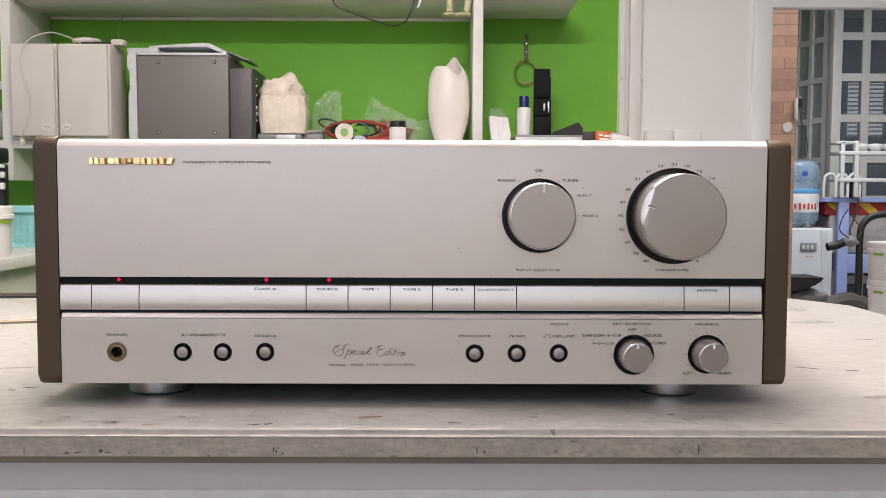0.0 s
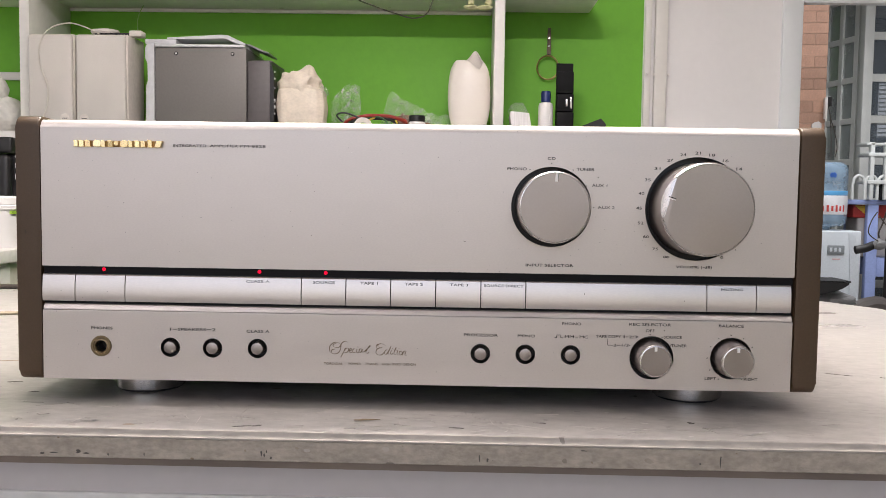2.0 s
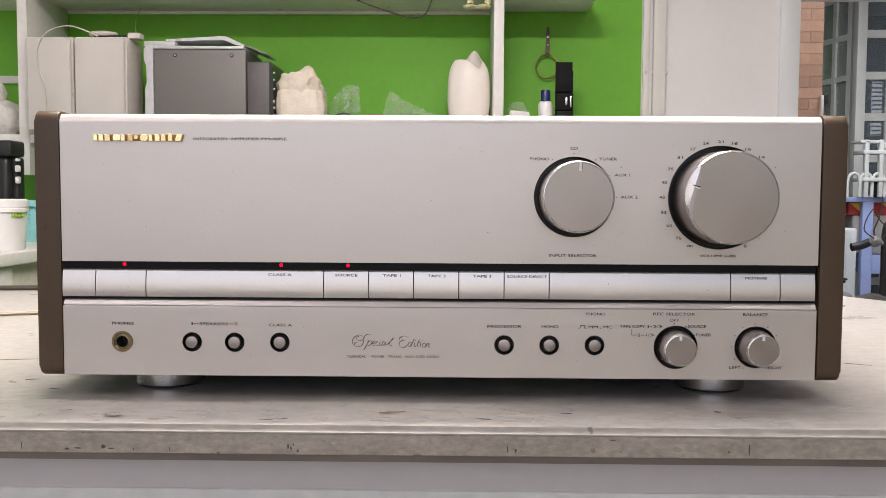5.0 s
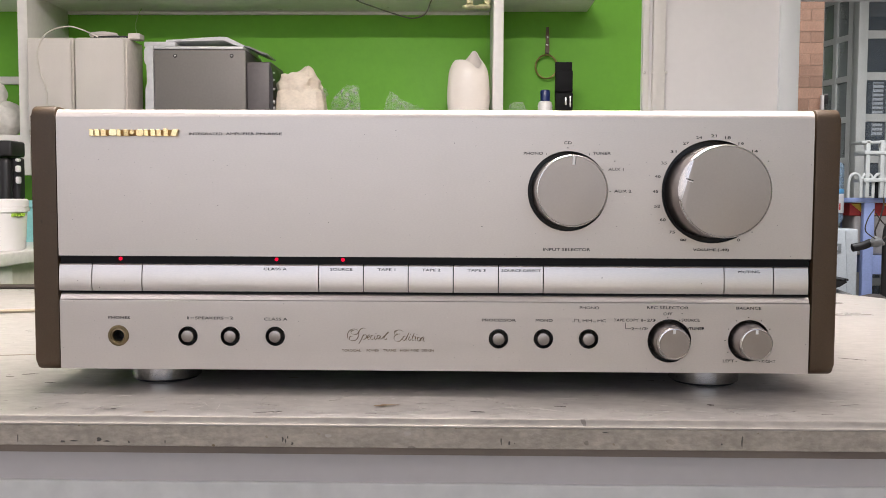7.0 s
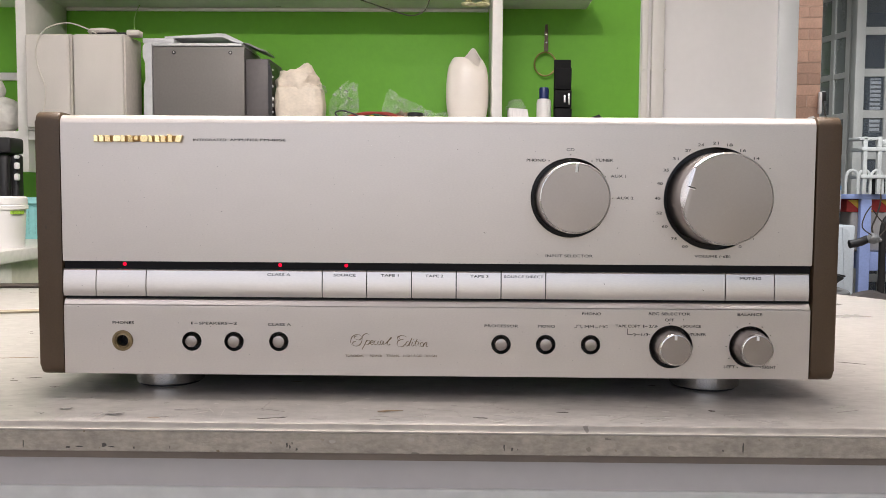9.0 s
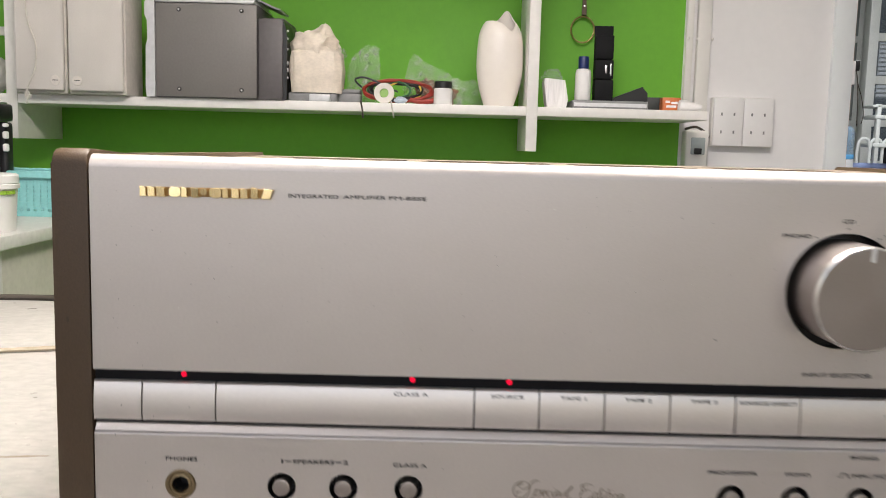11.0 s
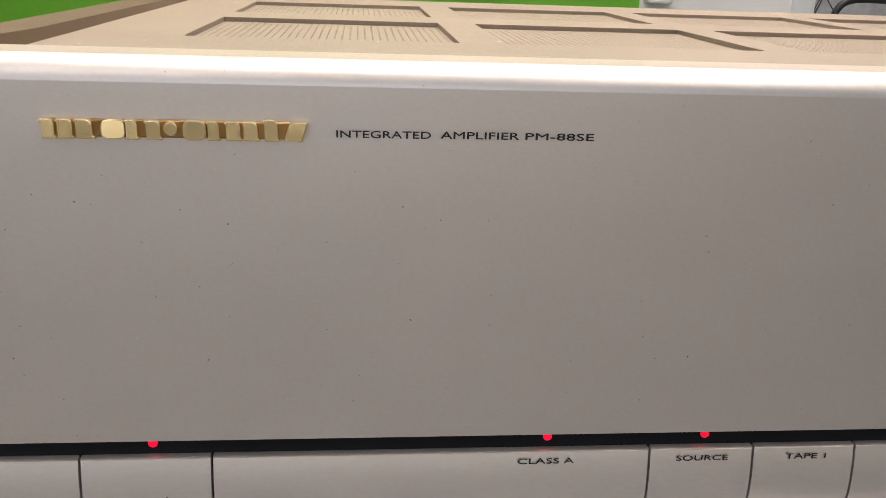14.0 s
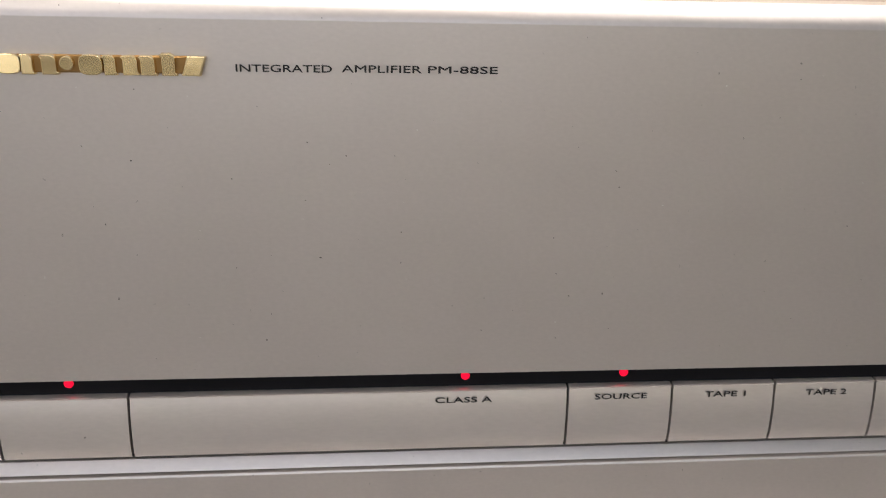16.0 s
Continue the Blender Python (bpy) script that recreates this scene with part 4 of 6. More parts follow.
part("shell", L([(0, 0), (0.035, 0.0), (0.040, 0.006), (0.036, 0.013), (0.015, 0.017), (0, 0.0175)], 32, Matrix.Translation((-0.028, 0, 0.0075)) @ Matrix.Diagonal((0.86, 0.6, 0.75, 1))), OFFWHITE, ad)
part("plug", B(-0.046, 0.036, -0.018, 0.014, 0.0, 0.0085, bevel=0.002), BLACK, ad, "black plug")
part("prong", B(0.0365, 0.066, -0.022, 0.010, 0.0, 0.014, bevel=0.003), OFFWHITE, ad)
part("lead", tube(bmesh.new(), [(0.040, 0.0, 0.012), (0.036, 0.04, 0.018), (0.020, 0.08, 0.034), (0.008, 0.11, 0.062), (0.004, 0.14, 0.090), (0.003, 0.165, 0.1105)], 0.0010, 6), mat("thin_green_flex", (0.22, 0.40, 0.10), 0.5), ad, "thin pale green lead")

# grey hi-fi units standing on edge
PANEL = mat("grey_lacquered_steel", (0.185, 0.171, 0.160), 0.5, 0.15, 0.05, 7, (1, 1, 1), 0.08, 400, 0.04, 200)
DARKGREY = mat("dark_grey_steel", (0.118, 0.106, 0.107), 0.5, 0.1, 0.06, 8, (1, 1, 1), 0.08, 400)
SILVER = mat("pale_silver_plastic", (0.60, 0.60, 0.61), 0.4, 0.2, 0.04, 12)
deck = thing("cassette_deck", -0.722, 1.555, S1, "grey steel stereo unit stood on its side on the shelf", "stereo")
part("bottom_panel", B(0.0235, 0.2380, 0.0, 0.004, 0.002, 0.1975, bevel=0.001), PANEL, deck, "grey steel bottom panel")
part("case", B(0.020, 0.2385, 0.0042, 0.200, 0.0, 0.1985, bevel=0.002), DARKGREY, deck)
part("top_cover", B(0.0225, 0.2330, -0.0010, 0.190, 0.1990, 0.2060, bevel=0.0015), SILVER, deck, "pale silver edge of the cover")
wave = [(0.004, 0.0), (0.0223, 0.0), (0.0223, 0.206), (0.006, 0.206), (0.001, 0.196), (0.001, 0.172), (0.006, 0.160), (0.007, 0.120), (0.003, 0.108), (0.002, 0.02)]
part("front_bezel", prism(bmesh.new(), wave, "y", -0.003, 0.190), SILVER, deck, "pale silver moulded front")
for x, z in ((0.073, 0.018), (0.206, 0.018), (0.073, 0.184), (0.206, 0.184)):
    sc = part("screw", L([(0, 0.0016), (0.0026, 0.0014), (0.0040, 0.0005), (0.0046, 0.0)], 16, FRONT(x, z)), BLACK, deck, "screw in a dark washer")
    part("screw_head", L([(0, 0.0022), (0.0018, 0.0020), (0.0024, 0.0014)], 14, FRONT(x, z)), CHROME, sc, "bright screw head")
unit = thing("stereo_unit", -0.482, 1.563, S1, "dark grey stereo unit with a knobbed black front on the shelf", "stereo")
part("case", B(0.0, 0.0520, 0.0, 0.180, 0.0, 0.170, bevel=0.002), DARKGREY, unit)
part("lid", B(0.002, 0.0500, 0.030, 0.176, 0.1703, 0.1760, bevel=0.002), DARKGREY, unit)
face = [(0.0523, 0.0), (0.058, 0.0), (0.0605, 0.006), (0.0605, 0.138), (0.058, 0.152), (0.0545, 0.164), (0.0523, 0.166)]
part("front_panel", prism(bmesh.new(), face, "y", 0.001, 0.095), BLACK, unit, "rounded black front panel")
for y, z, r in ((0.008, 0.064, 0.0045), (0.008, 0.079, 0.0045), (0.006, 0.108, 0.0025), (0.006, 0.130, 0.0025), (0.050, 0.120, 0.007), (0.006, 0.146, 0.002), (0.050, 0.060, 0.007), (0.006, 0.048, 0.0025)):
    part("knob", L([(r, 0), (r, 0.002), (r * 0.8, 0.003), (0, 0.003)], 16, Matrix.Translation((0.0607, y, z)) @ Matrix.Rotation(radians(90), 4, "Y")), SILVER, unit, "small silver knob")
tray = thing("plastic_sheet", -0.728, 1.56, S1 + 0.2062, "pale plastic sheet lying on the grey unit", "sheet")
part("sheet", B(0.004, 0.078, 0.0, 0.16, 0.0, 0.0115, bevel=0.002), SILVER, tray)
part("tray", prism(bmesh.new(), [(0.055, 0.0118), (0.192, 0.0155), (0.218, 0.0040), (0.238, 0.0), (0.241, 0.003), (0.226, 0.0100), (0.198, 0.0230), (0.182, 0.0238), (0.055, 0.0160)], "y", 0.004, 0.15), SILVER, tray, "shallow tray with a bent end")
flap = prism(bmesh.new(), [(0.0, 0.0185), (0.018, 0.0165), (0.046, 0.0040), (0.060, 0.0), (0.061, 0.003), (0.046, 0.0078), (0.018, 0.0205), (0.0, 0.0220)], "y", 0.0, 0.10)
single("plastic_flap", flap, mat("grey_plastic", (0.3, 0.3, 0.3), 0.4), -0.503, 1.600, S1 + 0.1935, "thin grey plastic flap sticking out under the sheet", "lid")

# wrapped roll, crumpled bags, tools
GREYP = mat("grey_tool_plastic", (0.22, 0.22, 0.22), 0.45)
WRAP = mat("wrapped_cream_paper", (0.74, 0.65, 0.545), 0.55, 0, 0.08, 30, (1, 0.4, 1.5), 0.4, 40, 0.06, 140)
CLEAR = mat("clear_plastic_film", (0.70, 0.76, 0.66), 0.18, 0, 0.05, 30, (1, 1, 1), 1.0, 40, alpha=0.24)


def creased(m):
    """Lets a thin film show more in some folds than in others."""
    n, l = m.node_tree.nodes, m.node_tree.links
    tc, tex, out = n.new("ShaderNodeTexCoord"), n.new("ShaderNodeTexNoise"), n.new("ShaderNodeMapRange")
    tex.inputs["Scale"].default_value, tex.inputs["Detail"].default_value = 55, 5
    l.new(tc.outputs["Object"], tex.inputs["Vector"])
    out.inputs["From Min"].default_value, out.inputs["From Max"].default_value = 0.46, 0.66
    out.inputs["To Min"].default_value, out.inputs["To Max"].default_value = 0.10, 0.36
    l.new(tex.outputs["Fac"], out.inputs["Value"])
    l.new(out.outputs["Result"], n["Principled BSDF"].inputs["Alpha"])


creased(CLEAR)
single("flat_case", B(-0.055, 0.050, -0.030, 0.045, 0.0, 0.018, bevel=0.003), GREYP, -0.365, 1.607, S1, "flat dark case under the paper bundle on the shelf", "case")
bm = bmesh.new()
rings, SEG = [], 48
for k in range(20):
    t = k / 19
    grow = 0.93 + 0.07 * math.sin(math.pi * min(1.0, t * 1.15)) if t < 0.9 else 1.0 - 4.0 * (t - 0.9)
    ring = []
    for q in range(SEG):
        a = 2 * math.pi * q / SEG
        c, d = math.cos(a), math.sin(a)
        dent = 1 - 0.10 * abs(noise.noise(Vector((c * 2.4, d * 2.4 + 3.0, t * 1.2)))) - 0.06 * abs(noise.noise(Vector((c * 5.5, d * 5.5, t * 2.2 + 9.0))))
        x = 0.061 * grow * math.copysign(abs(c) ** 0.50, c) * dent
        y = 0.038 * grow * math.copysign(abs(d) ** 0.50, d) * dent
        ring.append(bm.verts.new((x, y, 0.096 * t + (0.004 * noise.noise(Vector((c * 3, d * 3, t * 5))) if 0 < k else 0.0))))
    rings.append(ring)
for a, b in zip(rings, rings[1:]):
    for k in range(SEG):
        bm.faces.new((a[k], a[(k + 1) % SEG], b[(k + 1) % SEG], b[k]))
bm.faces.new(rings[0]), bm.faces.new(rings[-1])
roll = thing("wrapped_roll", -0.362, 1.607, S1 + 0.0185, "cream paper bundle with a creased, folded top on a flat case", "bundle")
part("paper_wrap", bm, WRAP, roll, smooth=45)
bm = bmesh.new()
v = bmesh.ops.create_icosphere(bm, subdivisions=4, radius=1)["verts"]
for q in v:
    p = q.co.copy()
    fold = abs(noise.noise(p * 1.5 + Vector((4.1, 0.3, 2.2)))) + 0.5 * abs(noise.noise(p * 3.1 + Vector((0.4, 7.3, 1.2))))
    p *= 1.08 - 0.42 * fold
    q.co = Vector((0.056 * p.x + 0.010 * max(0.0, p.z) - 0.003, 0.036 * p.y, 0.096 + 0.050 * p.z - 0.020 * max(0.0, p.x - 0.15) + 0.006 * math.sin(5 * p.x + 2 * p.y)))
part("folded_top", bm, WRAP, roll, "creased, folded paper top", smooth=50)
lump(bm := bmesh.new(), (0.050, -0.004, 0.086), (0.014, 0.022, 0.012), 1.7, 0.35, 3, 2.6)
part("plastic_wrap", bm, CLEAR, roll, "crumpled clear film", smooth=None)


def bag(x0, x1, y, tops, seed, label):
    """A crumpled bag of thin film; tops are its heights from end to end."""
    bm = bmesh.new()
    cols, rows = 16, 12
    for side in (-1, 1):
        grid = []
        for j in range(rows + 1):
            line = []
            for i in range(cols + 1):
                u, t = i / cols, j / rows
                k = min(int(u * (len(tops) - 1)), len(tops) - 2)
                h = tops[k] + (tops[k + 1] - tops[k]) * (u * (len(tops) - 1) - k)
                d = 0.024 * (1 - t) * math.sin(math.pi * u) + 0.012 * noise.noise(Vector((u * 6 + seed, t * 5, side)))
                px = x0 + (x1 - x0) * u + 0.016 * t * noise.noise(Vector((t * 4, seed, u * 4)))
                line.append(bm.verts.new((px + random.uniform(-0.002, 0.002), side * max(d + random.uniform(-0.005, 0.005), 0.001), max(t * h + random.uniform(-0.004, 0.004) * t, 0.0))))
            grid.append(line)
        for a, b in zip(grid, grid[1:]):
            for i in range(cols):
                bm.faces.new((a[i], a[i + 1], b[i + 1])), bm.faces.new((a[i], b[i + 1], b[i]))
    single("plastic_bag", bm, CLEAR, 0, y, S1, label, "bag", smooth=None)


random.seed(5)
bag(-0.306, -0.233, 1.700, (0.090, 0.118, 0.130, 0.136, 0.128), 1.3, "crumpled clear plastic bag standing on the shelf")
bag(-0.177, -0.040, 1.690, (0.045, 0.122, 0.096, 0.088, 0.080, 0.070, 0.058), 6.1, "crumpled clear plastic bag of small parts on the shelf")
bag(-0.085, 0.008, 1.715, (0.045, 0.068, 0.060, 0.066, 0.050), 9.4, "small crumpled plastic bag beside the vase")
PARTS = mat("brown_card_scraps", (0.20, 0.09, 0.05), 0.6, 0, 0.4, 90)
lump(bm := bmesh.new(), (0, 0, 0.022), (0.034, 0.012, 0.024), 3.4, 0.5, 3)
lump(bm, (-0.036, 0, 0.030), (0.022, 0.010, 0.030), 6.4, 0.5, 3)
single("small_parts", bm, PARTS, -0.090, 1.690, S1, "brown scraps and small parts inside a clear bag", "parts", smooth=None)
REDC = mat("red_cable", (0.32, 0.03, 0.02), 0.4)
YELLOW = mat("yellow_cable", (0.6, 0.42, 0.05), 0.4)
DKGREEN = mat("green_cable", (0.04, 0.14, 0.06), 0.4)
case = thing("tool_box", -0.300, 1.600, S1, "small grey plastic tool case on the shelf", "box")
part("base", B(-0.024, 0.033, 0.0, 0.06, 0.0, 0.020, bevel=0.002), GREYP, case)
part("lid", B(-0.024, 0.033, 0.0, 0.06, 0.0205, 0.029, bevel=0.002), GREYP, case)
single("meter_case", B(-0.046, 0.0, -0.060, -0.020, 0.0, 0.015, bevel=0.002), SILVER, -0.328, 1.63, S1, "thin pale instrument lying on the shelf", "instrument")
random.seed(21)
for m, turns, cx, rx, r, name, tone in ((REDC, 4, -0.186, 0.078, 0.0030, "red_test_lead", "red"), (BLACK, 3, -0.190, 0.058, 0.0028, "black_test_lead", "black"),
                                        (YELLOW, 1, -0.176, 0.044, 0.0024, "yellow_test_lead", "yellow"), (DKGREEN, 1, -0.205, 0.050, 0.0024, "green_test_lead", "green")):
    pts = []
    for k in range(turns * 9 + 2):
        a = 2 * math.pi * k / 9 + 3.9
        wide = rx * random.uniform(0.92, 1.04)
        pts.append((wide * math.cos(a), 0.020 * math.sin(a) + random.uniform(-0.004, 0.004), 0.030 + (0.024 * math.sin(a) if m is REDC else 0.020 * math.sin(a)) + random.uniform(-0.003, 0.003)))
    single(name, tube(bmesh.new(), pts, r, 7), m, cx, 1.632, S1, "coiled thin test lead with %s insulation on the shelf" % tone, "cable", "coiled test leads")
bm = tube(bmesh.new(), [(-0.03, 0, 0.030), (-0.045, 0, 0.046), (-0.025, 0, 0.052), (0.01, 0, 0.040), (0.03, 0, 0.030), (0.05, 0, 0.022)], 0.0022, 6)
single("black_wire_loop", bm, BLACK, -0.235, 1.62, S1 + 0.005, "loop of thin black wire above the tools", "wire")
bm = tube(bmesh.new(), [(-0.03, 0, 0.010), (0.0, 0, 0.006), (0.025, 0, 0.012), (0.042, 0, 0.030), (0.034, 0, 0.040)], 0.0055, 8)
single("red_pliers", bm, REDC, -0.128, 1.61, S1, "pliers with curved red grips on the shelf", "tool")
tape = thing("tape_roll", -0.214, 1.600, S1 + 0.0225, "white tape roll with a green printed core on the shelf", "tape")
part("roll", L([(0.010, 0.006), (0.022, 0.006), (0.022, -0.008), (0.010, -0.008), (0.010, 0.006)], 32, FRONT(0, 0)), OFFWHITE, tape)
part("core", L([(0, 0.004), (0.0095, 0.004), (0.0095, -0.006)], 24, FRONT(0, 0)), mat("leaf_green_paper", (0.25, 0.42, 0.12), 0.6), tape, "green printed core")
single("blue_clip", lump(bmesh.new(), (0, 0, 0.008), (0.014, 0.010, 0.008), 2.0, 0.3, 3), mat("pale_blue_plastic", (0.5, 0.56, 0.66), 0.4), -0.178, 1.600, S1, "pale blue plastic clip among the tools", "clip")
WHITEP = mat("white_bottle_plastic", (0.78, 0.76, 0.75), 0.35, 0, 0.012, 12, fine=0.012)
jar = thing("pill_jar", -0.085, 1.605, S1, "white plastic jar with a black lid on the shelf", "jar")
part("body", L([(0, 0), (0.0195, 0), (0.0205, 0.002), (0.0205, 0.033), (0.018, 0.036), (0, 0.036)], 32), WHITEP, jar)
part("lid", L([(0.0185, 0.0362), (0.0195, 0.037), (0.0195, 0.049), (0.018, 0.051), (0, 0.051)], 32), BLACK, jar, "black screw lid")

# tall white vase with a slit mouth rising to a point
CERAMIC = mat("white_glazed_ceramic", (0.78, 0.72, 0.66), 0.30, 0, 0.01, 8, (1, 1, 1), 0.0, 60, 0.01, coat=0.2, rough_vary=0.04)
bm = bmesh.new()
seg = 64
form = [(0.0300, 0.0), (0.0335, 0.004), (0.0408, 0.026), (0.0475, 0.052), (0.0512, 0.080), (0.0518, 0.104), (0.0505, 0.134), (0.0470, 0.160), (0.0405, 0.176), (0.0340, 0.185)]
prof = []
for k in range(len(form) - 1):
    p0, p1, p2, p3 = (Vector(form[min(max(k + q, 0), len(form) - 1)]) for q in (-1, 0, 1, 2))
    prof += [0.5 * (2 * p1 + (p2 - p0) * t + (2 * p0 - 5 * p1 + 4 * p2 - p3) * t * t + (3 * p1 - p0 - 3 * p2 + p3) * t ** 3) for t in (0, 0.25, 0.5, 0.75)]
prof.append(Vector(form[-1]))


def turned(a, b):
    return (a - b + math.pi) % (2 * math.pi) - math.pi


def vase_ring(r, h):
    ring, up = [], max(0.0, (h - 0.130) / 0.055) ** 1.5
    for k in range(seg):
        a = 2 * math.pi * k / seg
        lift = up * (0.027 * math.exp(-(turned(a, 1.15) / 0.5) ** 2) - 0.021 * math.exp(-(turned(a, 5.45) / 0.62) ** 2) + 0.002)
        ring.append(bm.verts.new((r * math.cos(a), 0.62 * r * math.sin(a), h + lift)))
    return ring


rings = [vase_ring(r, h) for r, h in prof] + [vase_ring(r - 0.0028, h - 0.0004) for r, h in reversed(prof[4:])]
for a, b in zip(rings, rings[1:]):
    for k in range(seg):
        bm.faces.new((a[k], a[(k + 1) % seg], b[(k + 1) % seg], b[k]))
bm.faces.new(rings[0]), bm.faces.new(rings[-1])
single("vase", bm, CERAMIC, 0.0393, 1.640, S1, "tall white glazed vase with a pointed slanting mouth on the shelf", "vase", smooth=50)

# right-hand bay
tissue = thing("tissue_pack", 0.166, 1.62, S1, "white tissue pack in torn clear film on the shelf", "tissues")
bm = prism(bmesh.new(), [(-0.020, 0.0), (0.022, 0.0), (0.026, 0.020), (0.018, 0.062), (-0.026, 0.066), (-0.028, 0.055)], "y", 0.0, 0.05)
bmesh.ops.subdivide_edges(bm, edges=bm.edges, cuts=2)
part("paper_block", bm, mat("white_tissue", (0.8, 0.78, 0.77), 0.8, 0, 0.08, 60, (3, 1, 0.3), 0.5, 120), tissue, smooth=30)
lump(bm := bmesh.new(), (-0.008, 0.025, 0.072), (0.022, 0.02, 0.016), 5.5, 0.35, 3)
part("film", bm, CLEAR, tissue, "torn clear film", 30)
bottle = thing("spray_bottle", 0.224, 1.625, S1 + 0.0195, "white bottle with a dark blue cap on the shelf", "bottle")
part("body", L([(0, 0), (0.0165, 0), (0.0175, 0.002), (0.0175, 0.058), (0.0155, 0.066), (0.012, 0.068), (0, 0.068)], 28), WHITEP, bottle)
part("cap", L([(0.0115, 0.068), (0.0118, 0.090), (0.0105, 0.095), (0, 0.096)], 28), mat("dark_blue_cap", (0.012, 0.025, 0.12), 0.35), bottle, "dark blue cap")
rack = thing("remote_holder", 0.271, 1.630, S1 + 0.0195, "black plastic holder with keys and pens on the shelf", "holder")
part("back", B(-0.0205, 0.0205, 0.020, 0.026, 0.0, 0.166, bevel=0.001), HOLDER, rack)
part("pocket", B(-0.0205, 0.0205, -0.006, 0.0195, 0.0, 0.046, bevel=0.0015), HOLDER, rack)
part("pocket", B(-0.0205, 0.0205, 0.0, 0.0195, 0.0485, 0.090, bevel=0.0015), HOLDER, rack)
part("pocket", B(-0.0205, 0.0205, 0.006, 0.0195, 0.0925, 0.144, bevel=0.0015), HOLDER, rack)
bm = bmesh.new()
box(bm, 0.001, 0.006, -0.0035, -0.0005, 0.060, 0.078, bevel=0.001)
box(bm, 0.012, 0.016, -0.0035, -0.0005, 0.055, 0.082, bevel=0.001)
part("key", bm, CHROME, rack, "bright keys")
flat = thing("flat_player", 0.200, 1.600, S1, "flat grey player lying on the shelf", "player")
part("case", B(0.0, 0.165, 0.0, 0.13, 0.0, 0.0185, bevel=0.0015), GREYP, flat)
part("front_strip", B(0.003, 0.162, -0.0015, -0.0002, 0.005, 0.013), SILVER, flat)
single("black_pouch", prism(bmesh.new(), [(0.0, 0.0), (0.082, 0.0), (0.082, 0.020), (0.070, 0.034), (0.045, 0.024), (0.010, 0.010)], "y", 0.0, 0.05), BLACK, 0.290, 1.640, S1 + 0.0190, "black folded pouch on the flat player", "pouch")
single("dark_box", B(0.0, 0.060, 0.0, 0.05, 0.0, 0.032, bevel=0.002), mat("charcoal_card", (0.03, 0.032, 0.03), 0.5), 0.372, 1.66, S1, "dark card box on the shelf", "box")
ob_box = thing("orange_box", 0.402, 1.620, S1, "small orange card box on the shelf", "box")
part("carton", B(0.0, 0.040, 0.0, 0.03, 0.0, 0.030, bevel=0.001), mat("orange_card", (0.62, 0.17, 0.05), 0.5), ob_box)
lab = bmesh.new()
for x0, w, z in ((0.006, 0.010, 0.018), (0.019, 0.014, 0.016), (0.008, 0.022, 0.008)):
    box(lab, x0, x0 + w, -0.0012, -0.0002, z, z + 0.005)
part("label_print", lab, WHITEP, ob_box, "pale print as bars", None)
single("plastic_nozzle", L([(0, 0), (0.012, 0.001), (0.013, 0.012), (0.006, 0.050), (0, 0.052)], 20, Matrix.Translation((0.0, 0, 0.0125)) @ Matrix.Rotation(radians(95), 4, "Y")), WHITEP, 0.432, 1.600, S1, "white plastic nozzle lying on the shelf", "nozzle")

# brass ring on a leather strap, hung on the wall
hook = thing("strap_ring", 0.243, 1.775, T, "brass ring hanging from a studded leather strap on the wall", "ring")
part("strap", prism(bmesh.new(), [(-0.003, 0.552), (0.003, 0.552), (0.0045, 0.530), (0.0038, 0.518), (0.0052, 0.500), (0.0050, 0.485), (-0.0050, 0.485), (-0.0052, 0.500), (-0.0038, 0.518), (-0.0045, 0.530)], "y", -0.004, 0.004), mat("brown_leather", (0.10, 0.06, 0.03), 0.5), hook, "brown leather strap")
for z in (0.526, 0.506):
    part("stud", L([(0, 0.002), (0.0025, 0.001), (0.003, 0)], 12, FRONT(0, z, -0.004)), CHROME, hook, "steel stud")
part("ring", tube(bmesh.new(), [(-0.002 + 0.0275 * math.cos(a * math.pi / 12), 0.0, 0.452 + 0.0300 * math.sin(a * math.pi / 12)) for a in range(24)], 0.0022, 8, True), BRASS, hook, "brass ring")

# things hanging from the upper board
single("hanging_cable", tube(bmesh.new(), [(-0.234, 1.560, T + 0.630), (-0.236, 1.560, T + 0.592), (-0.222, 1.560, T + 0.572), (-0.180, 1.560, T + 0.556), (-0.135, 1.560, T + 0.541), (-0.095, 1.560, T + 0.531), (-0.065, 1.560, T + 0.540),
                                           (-0.052, 1.560, T + 0.565), (-0.044, 1.560, T + 0.595), (-0.042, 1.560, T + 0.630)], 0.0015, 6), CABLE, 0, 0, 0, "thin black cable hanging in a loop from the upper shelf", "cable")
single("white_tag", tube(bmesh.new(), [(-0.032, 1.560, T + 0.630), (-0.030, 1.560, T + 0.590), (-0.036, 1.560, T + 0.572)], 0.003, 6), WHITEP, 0, 0, 0, "short white tape end hanging from the upper shelf", "tape")
bm = bmesh.new()
for x, lean in ((0.040, 0.0), (0.085, -0.014)):
    tube(bm, [(x, 1.555, T + 0.632), (x, 1.553, T + 0.600), (x + lean * 0.3, 1.551, T + 0.568), (x + lean * 0.6, 1.549, T + 0.560)], 0.0075, 10)
    lump(bm, (x + lean, 1.543, T + 0.553), (0.019, 0.016, 0.006), x * 40, 0.15, 2)
single("doll_legs", bm, mat("pale_yellow_glass", (0.55, 0.52, 0.30), 0.3, 0, 0.2, 60), 0, 0, 0, "pale yellow figurine legs hanging over the shelf edge", "figurine")
